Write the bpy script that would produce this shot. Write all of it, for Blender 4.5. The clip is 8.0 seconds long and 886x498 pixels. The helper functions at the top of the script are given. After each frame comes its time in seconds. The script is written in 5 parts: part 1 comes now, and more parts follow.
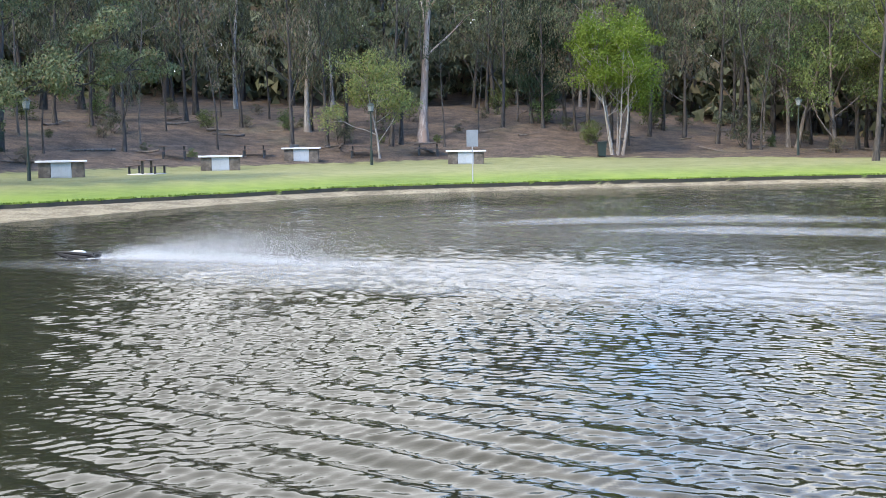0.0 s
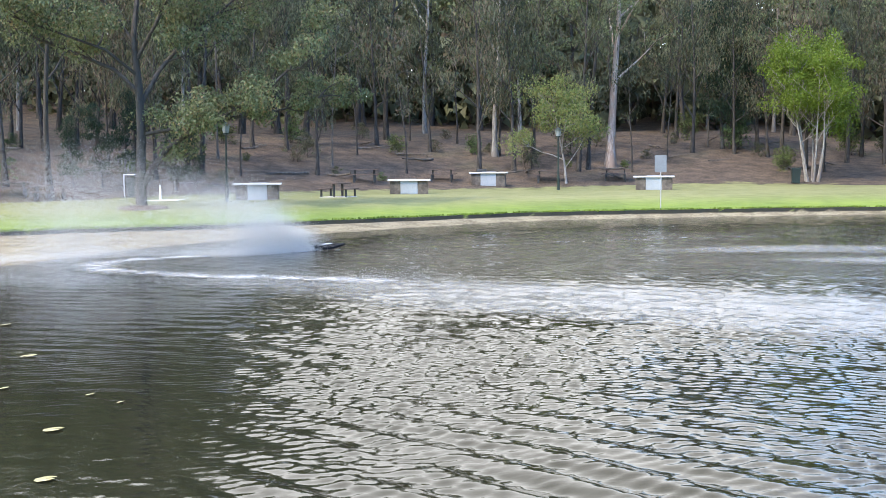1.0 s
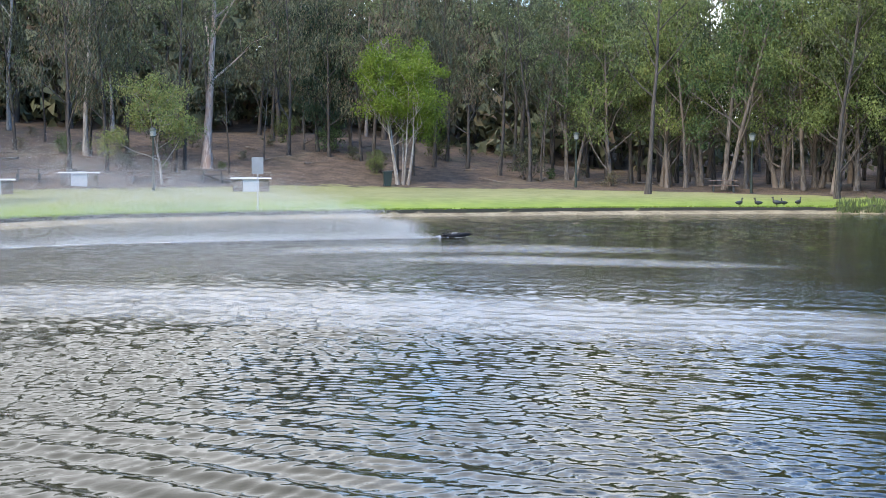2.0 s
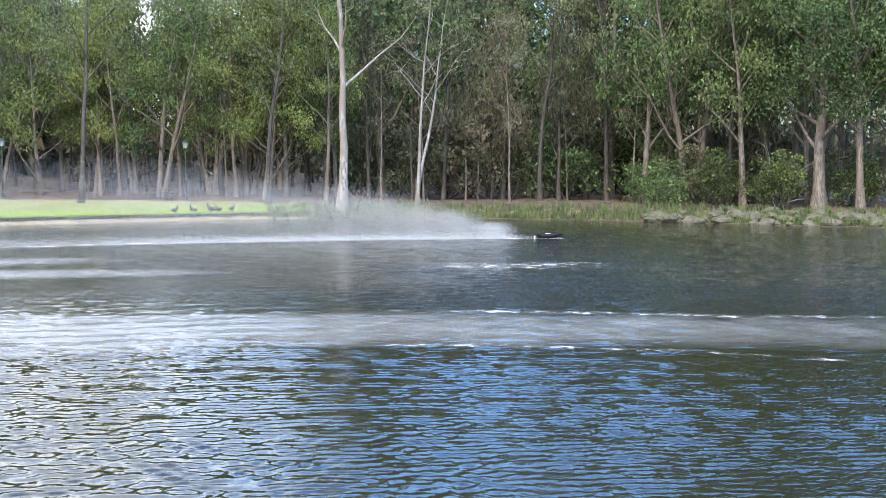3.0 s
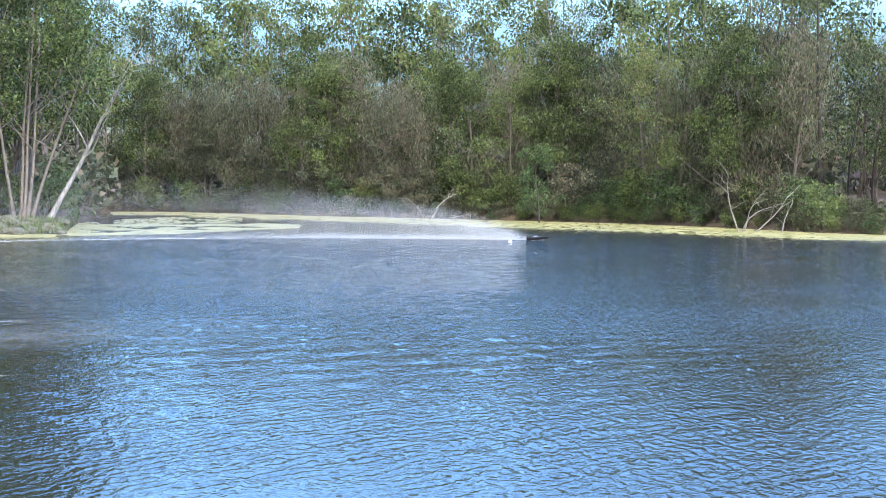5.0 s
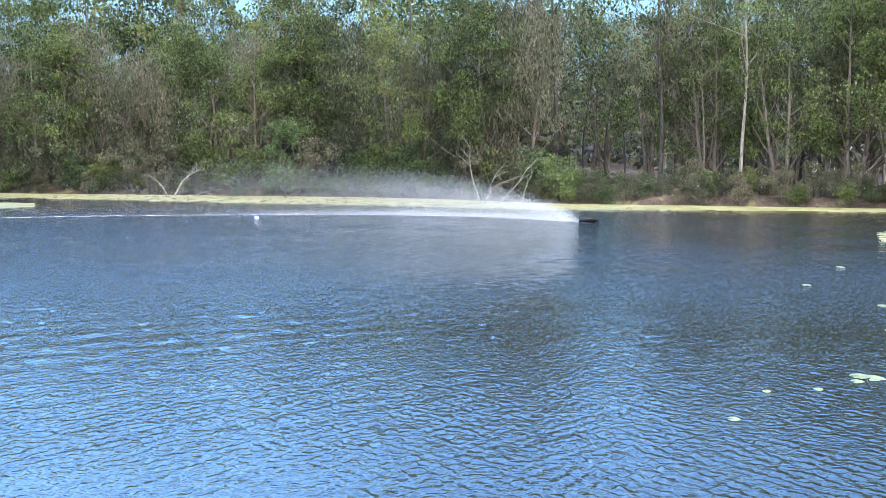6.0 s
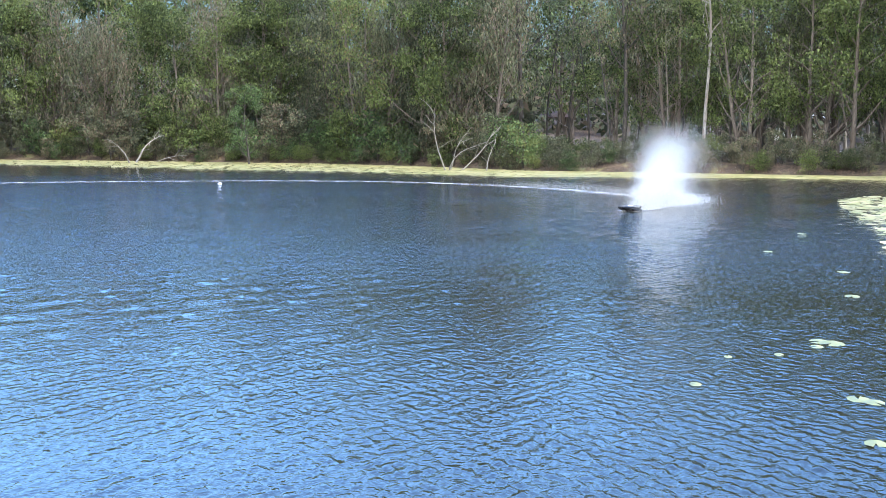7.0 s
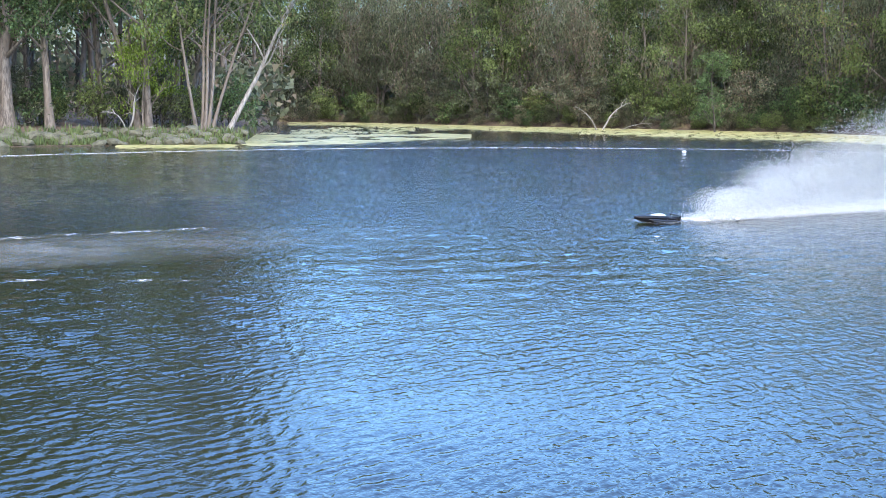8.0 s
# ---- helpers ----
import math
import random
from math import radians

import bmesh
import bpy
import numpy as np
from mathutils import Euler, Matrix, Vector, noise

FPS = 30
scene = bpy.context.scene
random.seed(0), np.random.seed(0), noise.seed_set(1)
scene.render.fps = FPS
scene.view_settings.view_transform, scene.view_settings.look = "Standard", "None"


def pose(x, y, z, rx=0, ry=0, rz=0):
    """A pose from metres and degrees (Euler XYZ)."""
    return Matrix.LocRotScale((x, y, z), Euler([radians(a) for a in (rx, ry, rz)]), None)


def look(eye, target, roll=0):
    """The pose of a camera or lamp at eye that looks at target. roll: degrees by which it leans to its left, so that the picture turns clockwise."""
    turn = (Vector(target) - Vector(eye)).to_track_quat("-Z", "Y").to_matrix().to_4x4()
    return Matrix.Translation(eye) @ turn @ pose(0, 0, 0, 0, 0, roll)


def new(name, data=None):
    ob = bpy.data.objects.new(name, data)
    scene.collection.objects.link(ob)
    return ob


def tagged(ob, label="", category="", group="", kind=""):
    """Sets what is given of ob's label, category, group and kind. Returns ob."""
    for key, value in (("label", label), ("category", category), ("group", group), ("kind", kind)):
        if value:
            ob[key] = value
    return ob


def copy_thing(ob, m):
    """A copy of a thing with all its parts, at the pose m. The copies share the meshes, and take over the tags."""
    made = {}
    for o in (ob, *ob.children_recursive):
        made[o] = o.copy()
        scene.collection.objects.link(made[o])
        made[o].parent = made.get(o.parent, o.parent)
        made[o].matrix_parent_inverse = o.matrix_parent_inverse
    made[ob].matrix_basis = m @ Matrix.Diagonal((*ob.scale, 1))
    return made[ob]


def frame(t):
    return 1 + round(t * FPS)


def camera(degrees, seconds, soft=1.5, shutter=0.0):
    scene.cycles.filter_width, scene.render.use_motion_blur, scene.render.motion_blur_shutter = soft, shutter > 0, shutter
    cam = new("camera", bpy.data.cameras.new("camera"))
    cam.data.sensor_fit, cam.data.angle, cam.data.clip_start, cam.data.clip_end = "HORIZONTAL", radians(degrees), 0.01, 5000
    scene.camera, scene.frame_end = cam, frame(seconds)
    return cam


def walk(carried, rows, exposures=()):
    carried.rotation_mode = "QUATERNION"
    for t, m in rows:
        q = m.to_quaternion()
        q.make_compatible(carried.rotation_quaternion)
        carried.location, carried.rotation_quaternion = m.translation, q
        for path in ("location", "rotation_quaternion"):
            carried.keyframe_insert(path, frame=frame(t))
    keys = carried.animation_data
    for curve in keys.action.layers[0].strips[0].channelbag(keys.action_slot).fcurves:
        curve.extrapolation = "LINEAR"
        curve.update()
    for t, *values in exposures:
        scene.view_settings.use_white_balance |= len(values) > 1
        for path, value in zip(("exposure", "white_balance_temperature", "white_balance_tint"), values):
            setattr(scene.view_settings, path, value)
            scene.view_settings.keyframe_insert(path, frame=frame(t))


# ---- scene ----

# ---------------------------------------------------------------- camera
EYE = (0.0, 0.0, 2.7)
PATH = [  # seconds, bearing from north, tilt, lean
    (0.0, 0.0, -5.25, -0.83),
    (0.2, -5.04, -4.9, -0.74),
    (0.5, -9.13, -4.48, -0.83),
    (0.7, -9.88, -4.29, -0.6),
    (1.0, -8.39, -4.03, -0.56),
    (1.2, -6.02, -3.97, -0.28),
    (1.5, -1.01, -3.95, -0.19),
    (1.7, 3.02, -3.95, 0.08),
    (2.0, 9.73, -4.0, 0.27),
    (2.2, 14.52, -4.0, 0.3),
    (3.3, 42.6, -3.32, 0.07),
    (3.5, 47.68, -3.12, 0.13),
    (4.0, 59.72, -2.81, 0.34),
    (4.5, 69.49, -2.76, 0.47),
    (5.0, 78.06, -3.02, 0.56),
    (5.2, 80.94, -3.2, 0.54),
    (6.3, 91.53, -4.62, 0.09),
    (6.5, 92.25, -4.89, 0.15),
    (7.0, 91.12, -5.61, 0.26),
    (7.5, 84.66, -6.37, 0.15),
    (8.0, 70.34, -7.14, 0.19),
]


def aim(bearing, tilt, lean):
    a, e = radians(bearing), radians(tilt)
    way = Vector((math.sin(a) * math.cos(e), math.cos(a) * math.cos(e), math.sin(e)))
    return look(EYE, Vector(EYE) + way * 50, lean)


cam = camera(38.6, 8.0, 0.8)
EXPOSURES = [(0.0, 1.0, 6900, 10), (1.0, 1.12, 7050, 10), (2.0, 0.88, 6750, 10), (3.5, 1.4, 6750, 10), (4.5, 1.42, 6450, 10), (7.4, 1.42, 6250, 10), (8.0, 1.34, 6300, 10)]  # seconds, stops, kelvin, tint
walk(cam, [(t, aim(b, e, l)) for t, b, e, l in PATH], EXPOSURES)

# ---------------------------------------------------------------- world and sun
SUN_BEARING, SUN_HEIGHT = 215.0, 48.0
world = bpy.data.worlds.new("sky")
scene.world = world
world.use_nodes = True
wt = world.node_tree
wt.nodes.clear()


def wnode(kind, **values):
    n = wt.nodes.new(kind)
    for k, v in values.items():
        n.inputs[k].default_value = v
    return n


sky = wt.nodes.new("ShaderNodeTexSky")
sky.sky_type, sky.sun_disc = "NISHITA", False
sky.sun_elevation, sky.sun_rotation = radians(SUN_HEIGHT), radians(SUN_BEARING)
sky.air_density, sky.dust_density, sky.ozone_density = 2.0, 0.0, 6.0
sky.altitude = 1500
coord = wt.nodes.new("ShaderNodeTexCoord")
cloud = wnode("ShaderNodeTexNoise", Scale=2.2, Detail=6.0, Roughness=0.55)
west = wt.nodes.new("ShaderNodeVectorMath")
west.operation = "DOT_PRODUCT"
west.inputs[1].default_value = (-0.81, 0.4, -0.1)
cover = wt.nodes.new("ShaderNodeMath")
cover.operation = "MULTIPLY_ADD"
cover.inputs[1].default_value = 0.5
ramp = wt.nodes.new("ShaderNodeMapRange")
ramp.interpolation_type = "SMOOTHSTEP"
ramp.inputs["From Min"].default_value, ramp.inputs["From Max"].default_value = 0.46, 0.66
ramp.inputs["To Max"].default_value = 0.92
mix = wt.nodes.new("ShaderNodeMix")
mix.data_type = "RGBA"
mix.inputs[7].default_value = (4.85, 4.97, 5.15, 1)
tint = wt.nodes.new("ShaderNodeMix")
tint.data_type, tint.blend_type = "RGBA", "MULTIPLY"
tint.inputs[0].default_value, tint.inputs[7].default_value = 1.0, (0.57, 0.735, 0.98, 1)
# a clear sky, its light cut by hand towards the horizon; clouds keep theirs
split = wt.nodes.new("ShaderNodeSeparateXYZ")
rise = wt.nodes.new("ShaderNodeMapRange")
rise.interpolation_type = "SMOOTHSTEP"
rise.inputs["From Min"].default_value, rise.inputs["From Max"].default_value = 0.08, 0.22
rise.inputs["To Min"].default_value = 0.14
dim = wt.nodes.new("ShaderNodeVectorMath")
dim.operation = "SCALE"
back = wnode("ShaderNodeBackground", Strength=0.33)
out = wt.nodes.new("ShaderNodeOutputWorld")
for a, b in ((coord.outputs["Generated"], cloud.inputs["Vector"]), (coord.outputs["Generated"], west.inputs[0]),
             (west.outputs["Value"], cover.inputs[0]), (cloud.outputs["Fac"], cover.inputs[2]),
             (cover.outputs[0], ramp.inputs["Value"]), (ramp.outputs[0], mix.inputs[0]),
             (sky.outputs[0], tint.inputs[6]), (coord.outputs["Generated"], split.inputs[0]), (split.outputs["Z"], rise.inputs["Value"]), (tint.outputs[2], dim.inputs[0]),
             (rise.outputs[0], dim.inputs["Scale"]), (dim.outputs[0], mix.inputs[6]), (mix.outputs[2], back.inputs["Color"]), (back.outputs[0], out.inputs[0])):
    wt.links.new(a, b)

sun = new("sun", bpy.data.lights.new("sun", "SUN"))
sun.data.energy, sun.data.angle, sun.data.color = 2.2, radians(6), (1.0, 0.94, 0.84)
_a, _e = radians(SUN_BEARING), radians(SUN_HEIGHT)
sun.matrix_world = look((0, 0, 60), (-math.sin(_a) * math.cos(_e), -math.cos(_a) * math.cos(_e), 60 - math.sin(_e)))

# ---------------------------------------------------------------- materials


class Nodes:
    """A short way to write a node material."""

    def __init__(self, name):
        self.m = bpy.data.materials.new(name)
        self.m.use_nodes = True
        self.t = self.m.node_tree
        self.t.nodes.clear()
        self.out = self.t.nodes.new("ShaderNodeOutputMaterial")

    def add(self, kind, _op="", **inputs):
        n = self.t.nodes.new(kind)
        if _op:
            n.operation = _op
        for k, v in inputs.items():
            self.set(n, k.replace("_", " "), v)
        return n

    def set(self, n, key, v):
        s = n.inputs[int(key[1:])] if key[0] == "i" and key[1:].isdigit() else n.inputs[key]
        if hasattr(v, "is_output"):
            self.t.links.new(v, s)
        else:
            s.default_value = v

    def where(self):
        return self.add("ShaderNodeTexCoord").outputs["Object"]

    def place(self):
        return self.add("ShaderNodeNewGeometry").outputs["Position"]

    def mapped(self, vec, scale=(1, 1, 1), turn=0.0):
        return self.add("ShaderNodeMapping", Vector=vec, Scale=scale, Rotation=(0, 0, radians(turn))).outputs[0]

    def noise(self, vec, scale, detail=3.0, rough=0.55, warp=0.0):
        return self.add("ShaderNodeTexNoise", Vector=vec, Scale=scale, Detail=detail, Roughness=rough, Distortion=warp).outputs["Fac"]

    def math(self, op, a, b=0.0, c=0.0):
        return self.add("ShaderNodeMath", op, i0=a, i1=b, i2=c).outputs[0]

    def span(self, v, lo, hi, a=0.0, b=1.0):
        n = self.add("ShaderNodeMapRange", Value=v)
        n.interpolation_type = "SMOOTHSTEP"
        self.set(n, "From Min", lo), self.set(n, "From Max", hi), self.set(n, "To Min", a), self.set(n, "To Max", b)
        return n.outputs[0]

    def blend(self, f, a, b):
        n = self.t.nodes.new("ShaderNodeMix")
        n.data_type = "RGBA"
        for i, v in ((0, f), (6, a), (7, b)):
            s = n.inputs[i]
            if hasattr(v, "is_output"):
                self.t.links.new(v, s)
            else:
                s.default_value = v if i == 0 else (*v, 1)
        return n.outputs[2]

    def attr(self, name):
        n = self.t.nodes.new("ShaderNodeAttribute")
        n.attribute_name = name
        return n.outputs["Fac"]

    def bump(self, h, strength=0.5, distance=0.02, normal=None):
        n = self.add("ShaderNodeBump", Height=h, Strength=strength, Distance=distance)
        if normal is not None:
            self.t.links.new(normal, n.inputs["Normal"])
        return n.outputs[0]

    def done(self, shader):
        self.t.links.new(shader, self.out.inputs["Surface"])
        return self.m

    def principled(self, color, rough=0.7, metal=0.0, normal=None, **more):
        n = self.add("ShaderNodeBsdfPrincipled")
        self.set(n, "Base Color", color if hasattr(color, "is_output") else (*color, 1))
        self.set(n, "Roughness", rough), self.set(n, "Metallic", metal)
        for k, v in more.items():
            self.set(n, k.replace("_", " "), v)
        if normal is not None:
            self.set(n, "Normal", normal)
        return self.done(n.outputs[0])


def plain(name, dark, light, scale=6.0, rough=0.7, metal=0.0, bump=0.3, distance=0.01):
    """A weathered surface: two tones at two scales and a fine relief."""
    n = Nodes(name)
    p = n.where()
    big, fine = n.noise(p, scale * 0.3, 4), n.noise(p, scale * 4, 3)
    f = n.math("ADD", n.math("MULTIPLY", big, 0.6), n.math("MULTIPLY", fine, 0.4))
    return n.principled(n.blend(n.span(f, 0.32, 0.68), dark, light), n.span(fine, 0.2, 0.8, rough - 0.08, rough + 0.08), metal, n.bump(fine, bump, distance))


def bark(name, dark, light, patch):
    n = Nodes(name)
    p = n.where()
    streak = n.noise(n.mapped(p, (5, 5, 0.9)), 2.2, 5, 0.6, 0.4)
    blotch = n.noise(n.mapped(p, (1, 1, 0.35)), 1.6, 3)
    rnd = n.add("ShaderNodeObjectInfo").outputs["Random"]
    col = n.blend(n.span(streak, 0.35, 0.65), dark, light)
    col = n.blend(n.span(n.math("ADD", blotch, n.math("MULTIPLY", rnd, 0.12)), 0.5, 0.66), col, patch)
    return n.principled(col, 0.85, 0, n.bump(streak, 0.6, 0.03))


def leaves(name, dark, light, dry, share=0.12):
    n = Nodes(name)
    isl = n.add("ShaderNodeNewGeometry").outputs["Random Per Island"]
    rnd = n.add("ShaderNodeObjectInfo").outputs["Random"]
    clump = n.noise(n.where(), 0.55, 3)
    f = n.math("ADD", n.math("ADD", n.math("MULTIPLY", isl, 0.34), n.math("MULTIPLY", clump, 0.42)), n.math("MULTIPLY", rnd, 0.24))
    col = n.blend(n.span(f, 0.3, 0.72), dark, light)
    col = n.blend(n.span(n.math("ADD", n.math("MULTIPLY", isl, 0.5), n.math("MULTIPLY", rnd, 0.5)), 0.86 - share, 0.98 - share), col, dry)
    d = n.add("ShaderNodeBsdfPrincipled", Roughness=0.62, Specular_IOR_Level=0.2)
    n.set(d, "Base Color", col)
    tr = n.add("ShaderNodeBsdfTranslucent", Color=col)
    return n.done(n.add("ShaderNodeMixShader", i0=0.28, i1=d.outputs[0], i2=tr.outputs[0]).outputs[0])


BARK_DARK = bark("dark_bark", (0.025, 0.02, 0.017), (0.09, 0.075, 0.062), (0.05, 0.042, 0.035))
BARK_GREY = bark("grey_bark", (0.075, 0.06, 0.048), (0.2, 0.165, 0.135), (0.14, 0.11, 0.086))
BARK_PALE = bark("pale_gum_bark", (0.15, 0.135, 0.12), (0.36, 0.33, 0.295), (0.22, 0.18, 0.15))
BARK_PINK = bark("pink_gum_bark", (0.26, 0.19, 0.155), (0.48, 0.38, 0.32), (0.36, 0.24, 0.18))
BARK_DEAD = bark("bleached_wood", (0.15, 0.135, 0.12), (0.34, 0.31, 0.28), (0.24, 0.22, 0.19))
LEAF_GUM = leaves("gum_leaves", (0.05, 0.066, 0.031), (0.21, 0.235, 0.115), (0.2, 0.15, 0.08))
LEAF_GREY = leaves("sheoak_needles", (0.046, 0.054, 0.032), (0.19, 0.2, 0.115), (0.19, 0.145, 0.1), 0.2)
LEAF_GREEN = leaves("paperbark_leaves", (0.03, 0.052, 0.021), (0.155, 0.225, 0.085), (0.16, 0.17, 0.06))
LEAF_OLIVE = leaves("olive_leaves", (0.03, 0.044, 0.015), (0.18, 0.22, 0.072), (0.2, 0.16, 0.075), 0.04)
LEAF_FRESH = leaves("fresh_leaves", (0.075, 0.1, 0.03), (0.25, 0.3, 0.1), (0.26, 0.24, 0.09))
LEAF_LIME = leaves("lime_leaves", (0.1, 0.15, 0.015), (0.28, 0.35, 0.075), (0.3, 0.33, 0.08))
LEAF_DARK = leaves("dark_leaves", (0.016, 0.032, 0.02), (0.055, 0.085, 0.045), (0.06, 0.07, 0.035))


def water_material():
    n = Nodes("pond_water")
    p = n.place()
    a = n.noise(n.mapped(p, (0.9, 1.3, 1), 25), 7.5, 2, 0.55, 0.4)
    b = n.noise(p, 21.0, 1)
    h = n.math("ADD", n.math("MULTIPLY", a, 1.0), n.math("MULTIPLY", b, 0.25))
    return n.principled((0.015, 0.015, 0.008), 0.02, 0, n.bump(h, n.span(n.attr("calm"), 0.0, 1.0, 0.3, 0.9), n.attr("fine")), IOR=1.333)


def ground_material():
    n = Nodes("park_ground")
    p = n.place()
    fine, mid, big = n.noise(p, 9, 4), n.noise(p, 1.1, 4), n.noise(p, 0.14, 3)
    blades = n.noise(n.mapped(p, (1, 1, 0.2)), 24, 2)
    g = n.math("ADD", n.math("MULTIPLY", mid, 0.4), n.math("ADD", n.math("MULTIPLY", big, 0.35), n.math("MULTIPLY", blades, 0.25)))
    lush = n.blend(n.span(g, 0.35, 0.65), (0.105, 0.165, 0.016), (0.2, 0.265, 0.028))
    tired = n.blend(n.span(g, 0.35, 0.65), (0.15, 0.155, 0.05), (0.25, 0.24, 0.1))
    grass = n.blend(n.attr("tired"), lush, tired)
    litter = n.blend(n.span(n.math("ADD", n.math("MULTIPLY", fine, 0.55), n.math("MULTIPLY", mid, 0.45)), 0.35, 0.66), (0.026, 0.018, 0.012), (0.15, 0.1, 0.066))
    litter = n.blend(n.span(big, 0.55, 0.75, 0.0, 0.4), litter, (0.1, 0.095, 0.05))
    sand = n.blend(n.span(n.math("ADD", n.math("MULTIPLY", fine, 0.5), n.math("MULTIPLY", mid, 0.5)), 0.38, 0.62), (0.13, 0.1, 0.055), (0.3, 0.245, 0.15))
    edge = n.math("ADD", n.attr("grass"), n.math("MULTIPLY", n.math("SUBTRACT", mid, 0.5), 0.7))
    col = n.blend(n.span(edge, 0.4, 0.6), litter, grass)
    col = n.blend(n.attr("sand"), col, sand)
    col = n.blend(n.attr("soil"), col, (0.018, 0.017, 0.008))
    return n.principled(col, 0.9, 0, n.bump(n.math("ADD", fine, n.math("MULTIPLY", mid, 1.5)), 0.7, 0.06))


def foam_material(name, lo, hi, scale, most):
    """Broken white foam: holes let the water show."""
    n = Nodes(name)
    p = n.place()
    f = n.math("ADD", n.math("MULTIPLY", n.noise(n.mapped(p, (1, 1, 1), 20), scale, 5, 0.65, 0.5), 0.7), n.math("MULTIPLY", n.noise(p, scale * 5, 2), 0.3))
    a = n.math("MULTIPLY", n.span(n.math("ADD", f, n.math("MULTIPLY", n.math("SUBTRACT", n.attr("fade"), 1.0), 0.35)), lo, hi, 0.0, most), n.math("MINIMUM", n.math("MULTIPLY", n.attr("fade"), 3.0), 1.0))
    d = n.add("ShaderNodeBsdfPrincipled", Roughness=0.6)
    n.set(d, "Base Color", (0.76, 0.74, 0.70, 1))
    t = n.add("ShaderNodeBsdfTransparent")
    return n.done(n.add("ShaderNodeMixShader", i0=a, i1=t.outputs[0], i2=d.outputs[0]).outputs[0])


def spray_material():
    n = Nodes("spray_droplets")
    d = n.add("ShaderNodeBsdfDiffuse", Color=(0.79, 0.785, 0.765, 1))
    tr = n.add("ShaderNodeBsdfTranslucent", Color=(0.79, 0.785, 0.765, 1))
    m = n.add("ShaderNodeMixShader", i0=0.5, i1=d.outputs[0], i2=tr.outputs[0])
    clear = n.add("ShaderNodeBsdfTransparent")
    return n.done(n.add("ShaderNodeMixShader", i0=0.64, i1=clear.outputs[0], i2=m.outputs[0]).outputs[0])


WATER, GROUND, SPRAY = water_material(), ground_material(), spray_material()
FOAM = foam_material("fresh_foam", 0.34, 0.62, 2.2, 0.85)
TRAIL = foam_material("wake_foam", 0.28, 0.78, 1.4, 0.8)
# thin froth; its grey-white also paints the sky's sheen on smoothed wake water
FROTH_SHEEN = foam_material("spent_froth_and_sheen", -0.08, 0.8, 0.8, 0.28)
STEEL = plain("brushed_steel", (0.36, 0.36, 0.36), (0.48, 0.48, 0.48), 3, 0.5, 0.25, 0.1)
STONE = plain("field_stone", (0.05, 0.04, 0.032), (0.2, 0.16, 0.125), 9, 0.88)
SLAB = plain("pale_concrete", (0.55, 0.53, 0.5), (0.76, 0.74, 0.7), 5, 0.8)
TIMBER = plain("weathered_timber", (0.06, 0.04, 0.032), (0.16, 0.11, 0.085), 8, 0.8)
BLACK = plain("black_paint", (0.02, 0.02, 0.02), (0.05, 0.05, 0.05), 8, 0.5)
POST_GREEN = plain("dark_green_paint", (0.015, 0.025, 0.018), (0.035, 0.05, 0.04), 8, 0.5)
GLASS = plain("frosted_glass", (0.2, 0.21, 0.2), (0.32, 0.33, 0.32), 8, 0.3)
SIGN_FACE = plain("sign_back", (0.17, 0.18, 0.18), (0.25, 0.26, 0.26), 5, 0.6, 0.0)
WHITE = plain("white_paint", (0.7, 0.7, 0.68), (0.84, 0.84, 0.82), 8, 0.45)
ROCK = plain("bank_rock", (0.045, 0.043, 0.028), (0.14, 0.13, 0.085), 3, 0.9, 0, 0.7, 0.04)
PAD = plain("lily_pad_leaf", (0.12, 0.13, 0.032), (0.3, 0.29, 0.1), 2.0, 0.4, 0, 0.1)
PAD_DRY = plain("yellowed_pad_leaf", (0.25, 0.22, 0.085), (0.45, 0.4, 0.2), 2.0, 0.45, 0, 0.1)
REED = plain("bank_grass", (0.04, 0.06, 0.018), (0.12, 0.15, 0.045), 3, 0.8)
TURF = plain("lawn_blades", (0.09, 0.15, 0.015), (0.2, 0.27, 0.03), 3, 0.8)
GRAVEL = plain("pale_gravel", (0.2, 0.175, 0.13), (0.36, 0.32, 0.25), 6, 0.9)
HULL = plain("black_gelcoat", (0.008, 0.008, 0.009), (0.018, 0.018, 0.02), 5, 0.5, 0, 0.02)
BIN_GREEN = plain("bin_plastic", (0.01, 0.018, 0.014), (0.022, 0.034, 0.028), 5, 0.5)
MULCH = plain("bark_mulch", (0.05, 0.035, 0.028), (0.2, 0.14, 0.11), 9, 0.92, 0, 0.8, 0.03)

for _n in HULL.node_tree.nodes:
    if _n.type == "BSDF_PRINCIPLED":
        _n.inputs["Specular IOR Level"].default_value = 0.12

# ---------------------------------------------------------------- mesh tools


